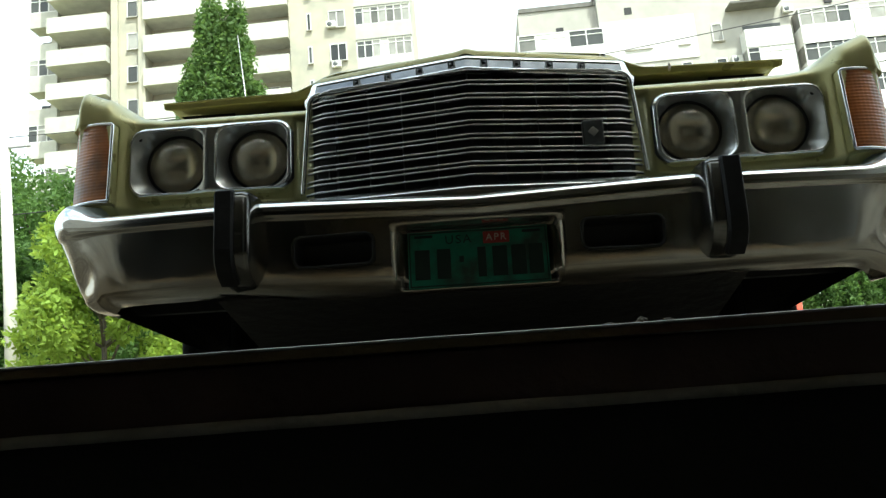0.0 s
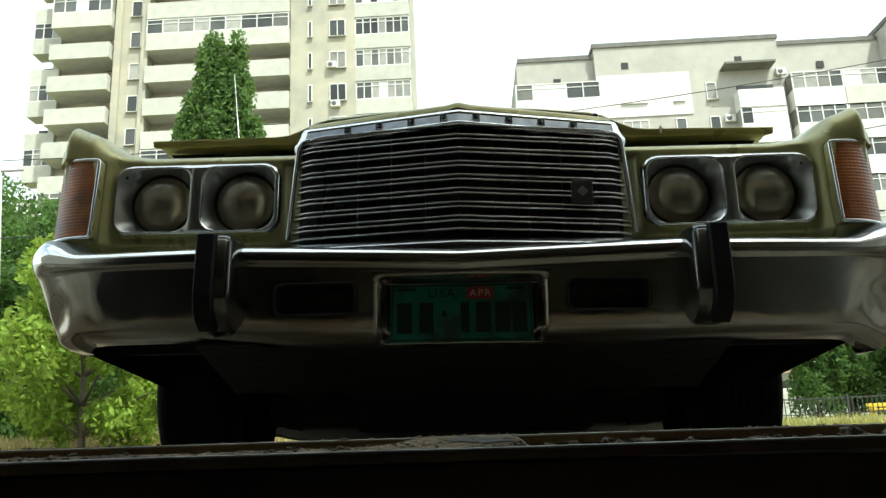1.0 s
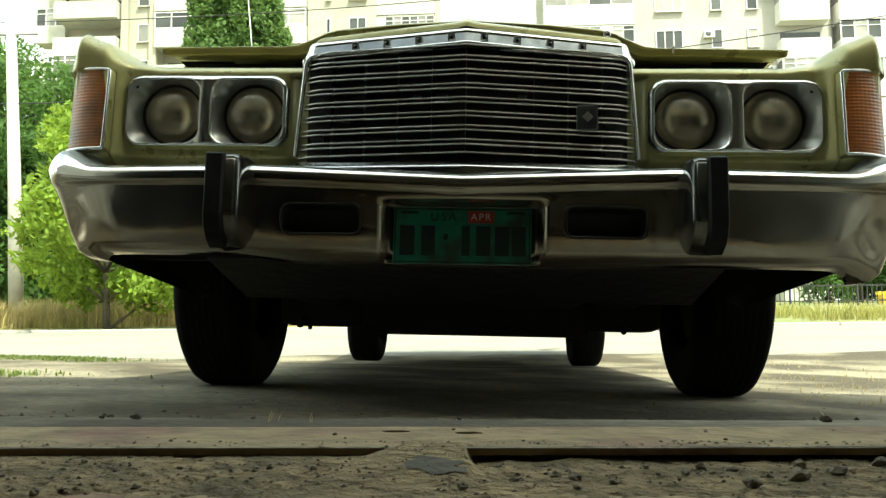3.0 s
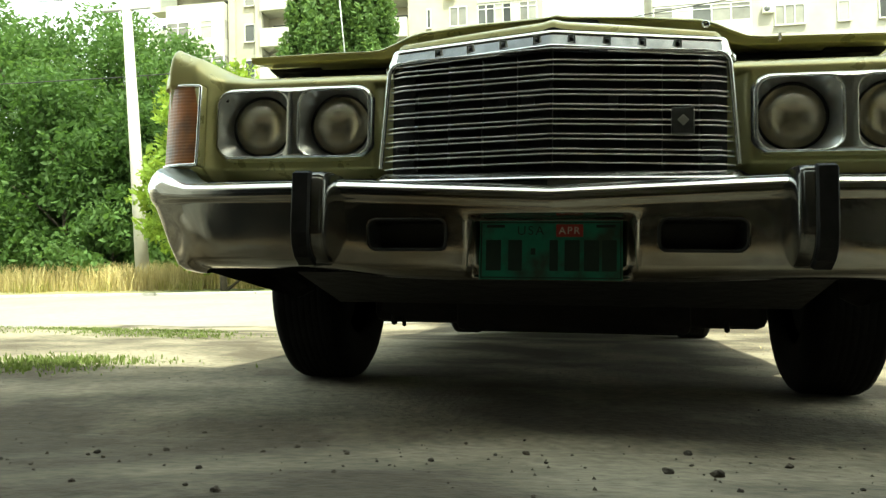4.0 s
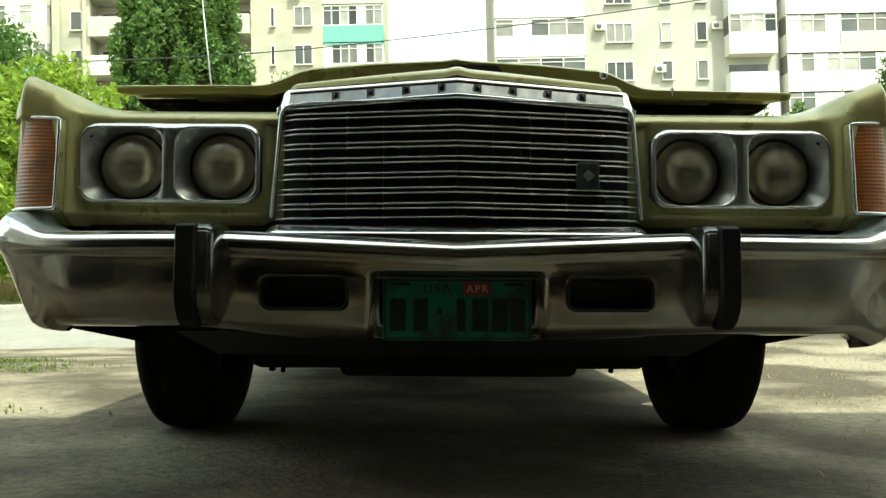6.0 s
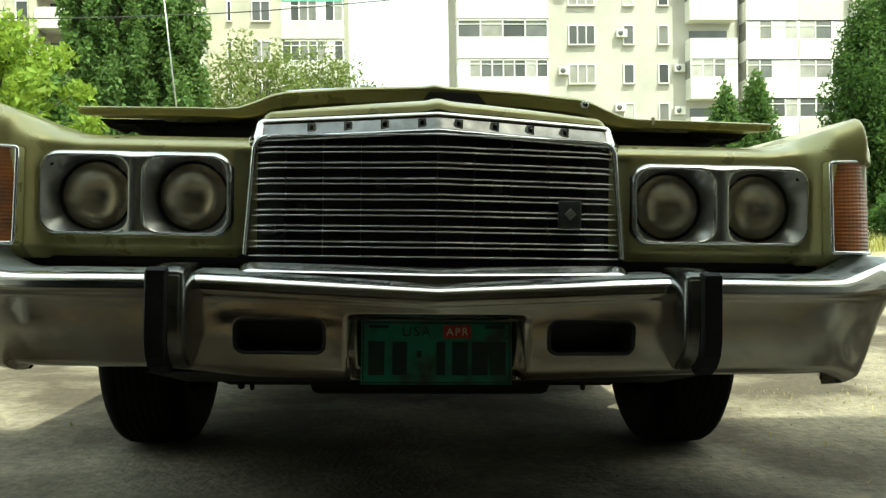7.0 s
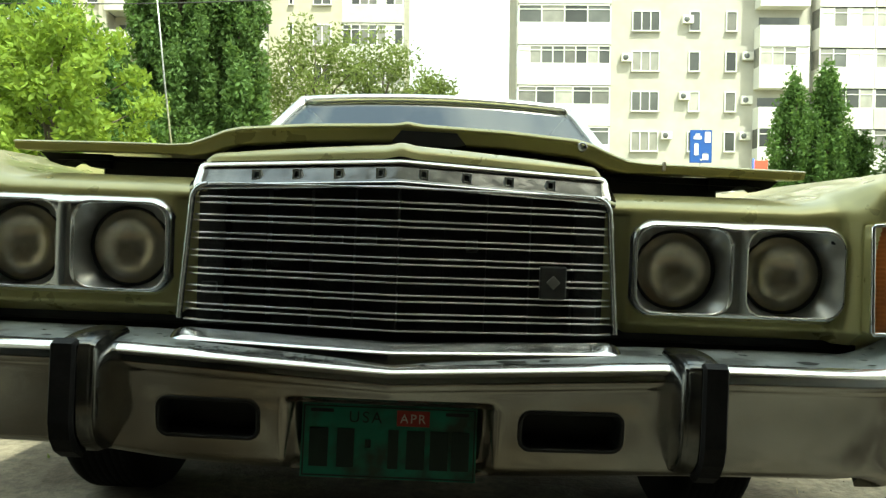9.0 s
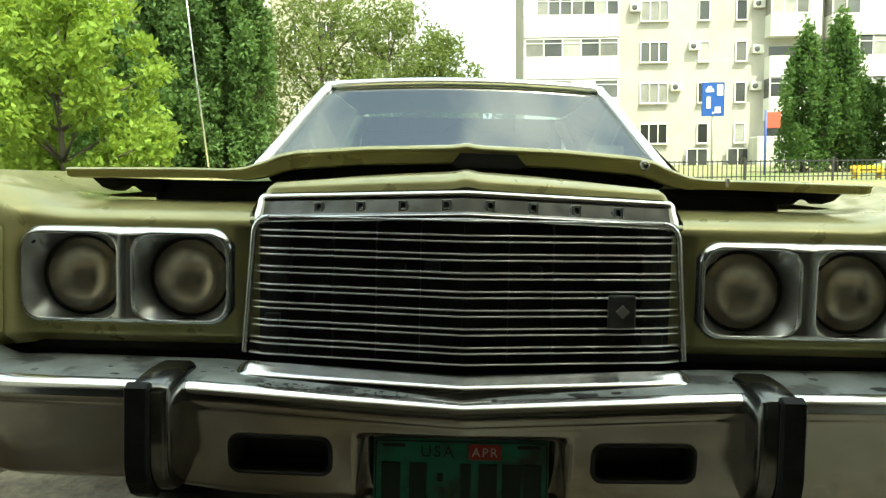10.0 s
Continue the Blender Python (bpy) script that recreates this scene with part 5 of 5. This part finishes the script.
# ---- trees ----
def leaf_cloud(name, centres, radii, count, size, mat, parent, seed, label="", stretch=(1, 1, 0.85)):
    """Many small folded leaves in clumps round the given centres."""
    rng = np.random.default_rng(seed)
    centres, radii = np.array(centres, float), np.array(radii, float)
    share = radii ** 2 / (radii ** 2).sum()
    who = rng.choice(len(centres), count, p=share)
    way = rng.normal(size=(count, 3))
    way /= np.linalg.norm(way, axis=1, keepdims=True)
    far = rng.random(count) ** 0.45
    mid = centres[who] + way * (radii[who] * far)[:, None] * np.array(stretch)
    a = rng.normal(size=(count, 3)) + way * 0.6
    a /= np.linalg.norm(a, axis=1, keepdims=True)
    b = np.cross(a, rng.normal(size=(count, 3)))
    b /= np.linalg.norm(b, axis=1, keepdims=True)
    n = np.cross(a, b)
    s = size * (0.6 + 0.8 * rng.random(count))[:, None]
    verts = np.stack([mid - a * s, mid + b * s * 0.45 + n * s * 0.12, mid + a * s, mid - b * s * 0.45 + n * s * 0.12], 1).reshape(-1, 3)
    idx = np.arange(count) * 4
    faces = np.concatenate([np.stack([idx, idx + 1, idx + 2], 1), np.stack([idx, idx + 2, idx + 3], 1)])
    mesh = bpy.data.meshes.new(name)
    mesh.vertices.add(len(verts))
    mesh.vertices.foreach_set("co", verts.ravel())
    mesh.loops.add(len(faces) * 3)
    mesh.loops.foreach_set("vertex_index", faces.ravel().astype(np.int32))
    mesh.polygons.add(len(faces))
    mesh.polygons.foreach_set("loop_start", np.arange(len(faces), dtype=np.int32) * 3)
    mesh.update()
    mesh.validate()
    return finish(name, mesh, mat, parent, label, False)


def tree(x, y, height, width, leaves, size, mat, seed, label, kind="round", name="tree", bare=0.25, clump=1.0, limb_count=0):
    rng = random.Random(seed)
    z0 = ground_z(x, y) - 0.05
    ob = thing(name, label, "tree", Matrix.Translation((x, y, z0)))
    trunk = [(0.02 * height * math.sin(3 * t + seed), 0.02 * height * math.sin(2 * t), height * 0.92 * t) for t in spread(0, 1, 8)]
    tube("trunk", trunk, [0.015 * height * (1 - 0.9 * t) + 0.01 for t in spread(0, 1, 8)], BARK, ob, "", 9)
    centres, radii = [], []
    count = limb_count or (26 if kind == "round" else 64)
    limbs = []
    for k in range(count):
        t = bare + (1 - bare) * (k + rng.random()) / count
        base = Vector(trunk[min(int(t * 0.8 * 7), 7)])
        if kind == "column":
            reach = width / 2 * (math.sin(math.pi * min(1, 0.12 + 0.88 * (t - bare) / (1 - bare)) ** 0.8) ** 0.6) * (1 - 0.45 * t) * (0.55 + 0.5 * rng.random())
        else:
            reach = width / 2 * (math.sin(math.pi * (0.15 + 0.78 * (t - bare) / (1 - bare))) ** 0.7) * (0.5 + 0.5 * rng.random())
        a = k * 2.4 + rng.random()
        tip = Vector((math.cos(a) * reach, math.sin(a) * reach, height * t))
        limbs.append((base, tip))
        centres.append(tip)
        radii.append(width * (0.13 if kind == "column" else 0.15) * (0.7 + 0.7 * rng.random()))
        mid = base.lerp(tip, 0.55)
        centres.append(mid + Vector((0, 0, 0.05 * height)))
        radii.append(width * 0.12 * (0.7 + 0.6 * rng.random()))
    radii = [r * clump for r in radii]
    for base, tip in limbs[:: 2 if kind == "round" else 3]:
        tube("limb", [base, base.lerp(tip, 0.5) + Vector((0, 0, 0.02 * height)), tip], [0.008 * height, 0.005 * height, 0.002 * height], BARK, ob, "", 6)
    leaf_cloud("crown", centres, radii, leaves, size, mat, ob, seed, stretch=(1, 1, 0.85) if kind == "round" else (0.8, 0.8, 1.9))
    return ob


tree(-7.3, 13.4, 4.3, 4.5, 15000, 0.080, LEAFLIME, 3, "young lime-green tree on the verge", name="young_tree", bare=0.15, clump=0.58, limb_count=46)
for x, y, h, w, seed in ((-11.7, 33.0, 18.8, 4.3, 11), (-10.6, 33.5, 19.0, 4.5, 12), (-12.5, 32.7, 15.6, 3.6, 13), (-9.6, 33.6, 14.4, 4.0, 14)):
    tree(x, y, h, w, 38000, 0.125, LEAFPOPLAR, seed, "tall dark green poplar in a close group", kind="column", name="poplar_tree", bare=0.03)
for i, (x, y, h, w, mat) in enumerate(((-16.5, 19.5, 8.0, 6.8, LEAFMID), (-12.2, 20.0, 7.2, 6.2, LEAFMID), (-14.3, 21.5, 8.4, 6.8, LEAFMID), (-19.2, 21.0, 8.6, 6.8, LEAFMID), (-22.5, 21, 8.4, 6.5, LEAFDARK), (-10.3, 21.5, 5.2, 3.6, LEAFMID), (-26.0, 23, 9.0, 7.0, LEAFDARK),
                                      (-13.6, 17.0, 5.4, 5.0, LEAFDARK), (-18.0, 17.2, 5.4, 5.2, LEAFDARK), (-10.6, 17.6, 4.2, 4.2, LEAFDARK), (-15.6, 15.9, 2.4, 3.4, LEAFMID), (-11.4, 15.8, 1.8, 2.8, LEAFMID))):
    tree(x, y, h, w, 22000 if h > 3 else 6000, 0.092, mat, 20 + i, "leafy green street tree in a dense row", name="street_tree", bare=0.05)
for i, (x, y, h, w) in enumerate(((-7.0, 41, 9.8, 7.5), (-3.6, 42, 8.9, 7.0), (-0.9, 43, 7.4, 5.0), (-11.5, 42, 9.0, 7.0))):
    tree(x, y, h, w, 10500, 0.115, LEAFOLIVE, 40 + i, "loose green garden tree before the tower", name="garden_tree", bare=0.1)
for i, (x, y, h, w, kind, mat) in enumerate(((14.7, 33, 5.8, 2.9, "column", LEAFMID), (16.2, 33.2, 6.4, 3.0, "column", LEAFMID), (18.6, 36, 4.0, 3.4, "round", LEAFDARK), (21.6, 31, 12.4, 6.4, "column", LEAFDARK), (24.4, 31.5, 12.0, 6.4, "column", LEAFDARK), (19.6, 30.5, 8.6, 4.6, "column", LEAFDARK),
                                             (27.0, 33, 8.0, 6.0, "round", LEAFDARK))):
    tree(x, y, h, w, 30000 if h > 7 else 12000, 0.095, mat, 60 + i, "dark green tree by the playground", kind, "garden_tree", 0.08)
for i, x in enumerate((12.6, 15.0)):
    tree(x, 17.5 + 0.5 * i, 1.1, 2.2, 3500, 0.07, LEAFDARK, 80 + i, "low dark green bush behind the street", "round", "bush", 0.05)
for i in range(7):
    tree(-4 + 2.6 * i, 95 + 3 * (i % 2), 6.0 + 1.5 * (i % 3), 6, 1500, 0.4, LEAFMID, 100 + i, "far green tree between the buildings", "round", "far_tree", 0.1)


# ---- grass ----
def blades(name, spots, height, mat, label, seed, wide=0.006, base=-0.01):
    rng = random.Random(seed)
    verts, faces = [], []
    for x, y in spots:
        z = ground_z(x, y) + base
        h = height * (0.4 + 0.9 * rng.random())
        a, lean = rng.random() * 6.28, 0.9 * h * rng.random()
        dx, dy = math.cos(a), math.sin(a)
        w = wide * (0.7 + 0.8 * rng.random())
        i = len(verts)
        verts += [(x - dy * w, y + dx * w, z), (x + dy * w, y - dx * w, z), (x + dx * lean * 0.4 + dy * w * 0.8, y + dy * lean * 0.4 - dx * w * 0.8, z + h * 0.6),
                  (x + dx * lean * 0.4 - dy * w * 0.8, y + dy * lean * 0.4 + dx * w * 0.8, z + h * 0.6), (x + dx * lean, y + dy * lean, z + h)]
        faces += [[i, i + 1, i + 2, i + 3], [i + 3, i + 2, i + 4]]
    return tagged(raw(name, verts, faces, mat, smooth=False), label, "grass", kind="stuff")


rng = random.Random(9)
tufts = [(rng.uniform(-20, 3), 13.9 + 2.6 * rng.random() ** 1.2) for _ in range(420)]
blades("dry_grass", [(cx + rng.gauss(0, 0.26), max(13.6, cy + rng.gauss(0, 0.16))) for cx, cy in tufts for _ in range(75)], 0.52, STRAW, "tall dry straw-coloured grass on the verge", 1, 0.007)
blades("verge_grass", [(cx + rng.gauss(0, 0.3), max(13.5, cy + rng.gauss(0, 0.3))) for cx, cy in [(rng.uniform(-20, 18), rng.uniform(13.8, 18)) for _ in range(330)] for _ in range(60)], 0.26, VERGE, "yellow-green grass along the verge", 2, 0.007)
clumps = [(rng.uniform(-3.6, -2.2), rng.uniform(2.6, 3.6)) for _ in range(24)] + [(rng.uniform(-6.0, -4.2), rng.uniform(3.6, 5.0)) for _ in range(26)] + [(rng.gauss(-2.0, 0.12), rng.gauss(1.0, 0.15)) for _ in range(10)]
blades("yard_grass", [(cx + rng.gauss(0, 0.16), cy + rng.gauss(0, 0.10)) for cx, cy in clumps for _ in range(150)], 0.026, GRASS, "short green grass tufts in the yard", 3, 0.0035)
blades("dry_sprigs", [(-0.105 + rng.gauss(0, 0.010), -0.985 + rng.gauss(0, 0.008)) for _ in range(6)] + [(-0.15 + rng.gauss(0, 0.008), -0.95 + rng.gauss(0, 0.01)) for _ in range(3)], 0.017, STRAW,
       "a few dry sprigs by the sill", 4, 0.0006, 0.074)


litter = [(rng.gauss(cx, 0.22), rng.gauss(cy, 0.14)) for cx, cy in [(rng.uniform(1.15, 3.4), rng.uniform(0.2, 4.4)) for _ in range(34)] for _ in range(26)]
blades("dry_litter", litter, 0.022, STRAW, "dry stalks and crumbs of plant litter on the earth", 6, 0.0028)
weeds = [(rng.gauss(cx, 0.07), rng.gauss(cy, 0.05)) for cx, cy in ((2.02, 0.35), (2.12, 0.42), (1.98, 0.22), (2.25, 0.55), (2.6, 1.6)) for _ in range(45)]
blades("low_weeds", weeds, 0.045, GRASS, "low dark green weeds on the earth", 7, 0.004)


# ---- stones ----
def stone_mesh(seed, mat):
    bm = bmesh.new()
    bmesh.ops.create_icosphere(bm, subdivisions=2, radius=1.0)
    for v in bm.verts:
        v.co *= 0.8 + 0.45 * noise.noise(v.co * 1.3 + Vector((seed * 7.1, 0, 0)))
        v.co.z *= 0.7
    mesh = bpy.data.meshes.new("stone")
    bm.to_mesh(mesh)
    bm.free()
    mesh.materials.append(mat)
    return mesh


stone_meshes = [stone_mesh(k, mat) for mat in (STONE, PALESTONE) for k in range(6)]


def stone(x, y, r, z=0.0, m=GRADE):
    on_sill = m is SILL
    ob = tagged(new("stone", stone_meshes[rng.randrange(6) + (6 if on_sill else 0)]), "small dusty stone in the dirt of the sill" if on_sill else "small brown stone on the ground", "stone", "loose stones")
    ob.matrix_world = m @ Matrix.Translation((x, y, (z if on_sill else apron_rise(x, y)) + r * 0.35)) @ Matrix.Rotation(rng.random() * 6.28, 4, "Z") @ Matrix.Scale(r, 4)


for x, y, r in ((0.27, -0.17, 0.011), (0.276, -0.497, 0.012), (-0.027, -0.283, 0.008), (0.205, -0.48, 0.010), (-0.17, -0.45, 0.007), (0.42, -0.30, 0.008), (-0.62, -0.1, 0.007), (-0.33, -0.40, 0.006)):
    stone(x, y, r)
def sill_stone(x, y, r):
    stone(x, y, r, dirt_place(x, y)[2] if y > -1.33 else 0.078, SILL)


for k in range(46):
    sill_stone(rng.uniform(-0.42, -0.13), rng.uniform(-1.30, -1.20), rng.uniform(0.0012, 0.0030))
for k in range(58):
    sill_stone(rng.uniform(-0.025, 0.42), rng.uniform(-1.30, -1.20), 0.0014 + 0.0034 * rng.random() ** 2)
for x, y, r in ((0.024, -1.183, 0.0051), (0.010, -1.180, 0.0037), (0.027, -1.263, 0.0055), (0.063, -1.328, 0.0060), (0.045, -1.321, 0.0037), (0.128, -1.293, 0.0064), (0.150, -1.263, 0.0046), (0.168, -1.268, 0.0083), (0.200, -1.252, 0.0074), (0.235, -1.273, 0.0064),
                (0.12, -1.226, 0.0046), (0.19, -1.221, 0.0055), (0.25, -1.215, 0.0064), (-0.020, -1.226, 0.0032), (-0.012, -1.268, 0.0037), (-0.045, -1.292, 0.0041), (-0.278, -1.300, 0.0037), (-0.292, -1.305, 0.0037), (-0.17, -1.242, 0.0028), (-0.24, -1.289, 0.0032)):
    sill_stone(x, y, r)
for k in range(70):
    stone(rng.uniform(-0.9, 1.1), rng.uniform(-0.96, -0.15), 0.0022 + 0.0055 * rng.random() ** 2.5)
for k in range(95):
    stone(rng.uniform(-1.5, 1.7), -0.85 + 1.5 * rng.random() ** 1.4, rng.uniform(0.0016, 0.0050))
for k in range(44):
    stone(rng.uniform(-0.34, 0.36), rng.uniform(-1.392, -1.33), 0.0006 + 0.0011 * rng.random() ** 2, 0.0778, SILL)
for k in range(30):
    stone(rng.uniform(-0.5, 0.6), rng.uniform(-1.18, -1.065), 0.0007 + 0.0018 * rng.random() ** 2, 0.0903, SILL)
for x, y, r in ((-0.036, -1.390, 0.0026), (-0.024, -1.394, 0.0034), (-0.012, -1.393, 0.0026), (0.09, -1.394, 0.0022), (-0.075, -1.370, 0.0022)):
    stone(x, y, r, 0.0775, SILL)
grit_v, grit_f = [], []
for k in range(2600):
    x, y = rng.uniform(-2.5, 2.7), rng.uniform(-0.80, 3.2)
    r = 0.0012 + 0.003 * rng.random() ** 3
    c, i = Vector((x, y, 0.002 + apron_rise(x, y))), len(grit_v)
    grit_v += [GRADE @ (c + Vector(d) * r) for d in ((1, 0, 0), (-0.5, 0.8, 0), (-0.5, -0.8, 0.1), (0.1, 0.1, 1.1))]
    grit_f += [[i, i + 1, i + 3], [i + 1, i + 2, i + 3], [i + 2, i, i + 3]]
tagged(raw("grit", grit_v, grit_f, STONE, smooth=False), "fine dark grit strewn over the earth", "grit", kind="stuff")

grit_v, grit_f = [], []
for k in range(2600):
    x, y = rng.uniform(-0.42, 0.46), -1.16 - 0.16 * rng.random()
    r = 0.0005 + 0.0017 * rng.random() ** 3
    c, i = Vector(dirt_place(x, y)) if y < -1.19 or bridge_at(x, y) > 0.9 else Vector((x, y, 0.0906)), len(grit_v)
    turn = rng.random() * 6.28
    ring = [(math.cos(turn + a) * (0.7 + 0.5 * rng.random()), math.sin(turn + a) * (0.7 + 0.5 * rng.random()), 0.25 * rng.random()) for a in (0, 1.5, 3.0, 4.6)]
    grit_v += [SILL @ (c + Vector(d) * r) for d in ring + [(0.2 * rng.random(), 0.2 * rng.random(), 0.75)]]
    grit_f += [[i + q, i + (q + 1) % 4, i + 4] for q in range(4)]
tagged(raw("sill_grit", grit_v, grit_f, GRITMIX, smooth=False), "fine mixed grit on the sill", "grit", kind="stuff")

# ---- street things ----
pole = thing("utility_pole", "pale concrete utility pole, slightly leaning", "pole", Matrix.Translation((-10.05, 15.0, ground_z(-10, 15) - 0.1)))
tube("shaft", [(0, 0, 0), (-0.18, 0, 3.2), (-0.42, 0, 7.0)], [0.16, 0.135, 0.10], POLEGREY, pole, "", 12)
tube("crossbar", [(-1.0, 0, 6.6), (0.2, 0, 6.6)], 0.035, GREYSTEEL, pole, "", 6)
for x in (-0.95, -0.6, 0.1):
    turned("insulator", [(0.0, 0.14), (0.03, 0.13), (0.045, 0.06), (0.02, 0.0)], SIGNWHITE, pole, "", 10, Matrix.Translation((x, 0, 6.63)))
CABLE = ((-40, 6.4), (-24, 5.45), (-14, 5.22), (-10.3, 5.17), (-6.7, 5.18), (-3.7, 5.27), (-0.9, 5.48), (5.7, 6.2), (20, 8.4), (36, 11.2))
tagged(tube("overhead_cable", [(x, 15.0, smooth_at(CABLE, x)) for x in spread(-40, 36, 60)], 0.012, WIRE, None, "", 5), "black sagging overhead cable", "cable")
tagged(tube("overhead_cable", [(x, 20.6, 9.3 + 0.003 * (x + 11) ** 2) for x in spread(-40, 36, 50)], 0.014, WIRE, None, "", 5), "black sagging overhead cable", "cable")

sign = thing("road_sign", "blue rectangular road sign with white marks on a grey post", "sign", Matrix.Translation((8.6, 26.0, ground_z(8.6, 26))))
tube("post", [(0, 0.03, 0), (0, 0.03, 3.3)], 0.03, GREYSTEEL, sign, "", 10)
g = ground_z(8.6, 26)
panel = part("sign_panel", box(-0.375, 0.375, -0.012, 0.0, 2.86 - g, 3.98 - g, 0.02), SIGNBLUE, sign)
for x0, x1, z0, z1 in ((-0.25, 0.02, 3.66, 3.78), (-0.19, -0.04, 3.78, 3.86), (0.13, 0.33, 3.55, 3.92), (-0.22, -0.08, 3.12, 3.52), (0.06, 0.26, 2.96, 3.18), (-0.02, 0.05, 2.94, 3.0)):
    part("sign_mark", box(x0, x1, -0.018, -0.012, z0 - g, z1 - g, 0.02), SIGNWHITE, panel)
flag = thing("playground_post", "red panel on a tall blue post", "post", Matrix.Translation((11.9, 30.0, ground_z(11.9, 30))))
g = ground_z(11.9, 30)
tube("post", [(0, 0, 0), (0, 0, 3.35 - g)], 0.045, BLUE, flag, "", 10)
part("panel", box(0.03, 0.56, -0.02, 0.02, 2.66 - g, 3.28 - g, 0.02), RED, flag)

fence = thing("playground_fence", "low black metal picket fence", "fence", Matrix.Translation((0, 24.0, ground_z(0, 24))))
for z in (0.12, 0.60):
    part("rail", box(3.5, 20.0, -0.015, 0.015, z, z + 0.035), WIRE, fence)
mesh_picket = bpy.data.meshes.new("picket")
bm = box(-0.012, 0.012, -0.012, 0.012, 0.0, 0.66)
bm.to_mesh(mesh_picket)
bm.free()
mesh_picket.materials.append(WIRE)
for k in range(111):
    ob = new("picket", mesh_picket)
    ob.parent, ob.location = fence, (3.5 + 0.15 * k, 0.0, 0.0)
for k in range(7):
    part("post", box(3.47 + 2.75 * k, 3.53 + 2.75 * k, -0.03, 0.03, -0.1, 0.72, 0.005), WIRE, fence)
bench = thing("play_bench", "yellow wooden play bench", "bench", Matrix.Translation((13.6, 25.5, ground_z(13.6, 25.5) - 0.1)))
part("seat", box(-0.5, 0.5, -0.2, 0.2, 0.28, 0.34, 0.01), YELLOW, bench)
part("backrest", box(-0.5, 0.5, 0.16, 0.2, 0.40, 0.52, 0.01), YELLOW, bench)
for x in (-0.42, 0.36):
    part("leg", box(x, x + 0.06, -0.18, 0.2, 0.0, 0.42), YELLOW, bench)
slide = thing("play_slide", "red sloping playground slide", "slide", Matrix.Translation((15.0, 25.0, ground_z(15.0, 25))))
part("chute", box(-0.2, 0.2, -1.0, 1.0, 0.34, 0.40, 0.02, Matrix.Rotation(radians(24), 4, "Y")), RED, slide)
part("leg", box(0.2, 0.26, -0.05, 0.05, 0.0, 0.42), BLUE, slide)
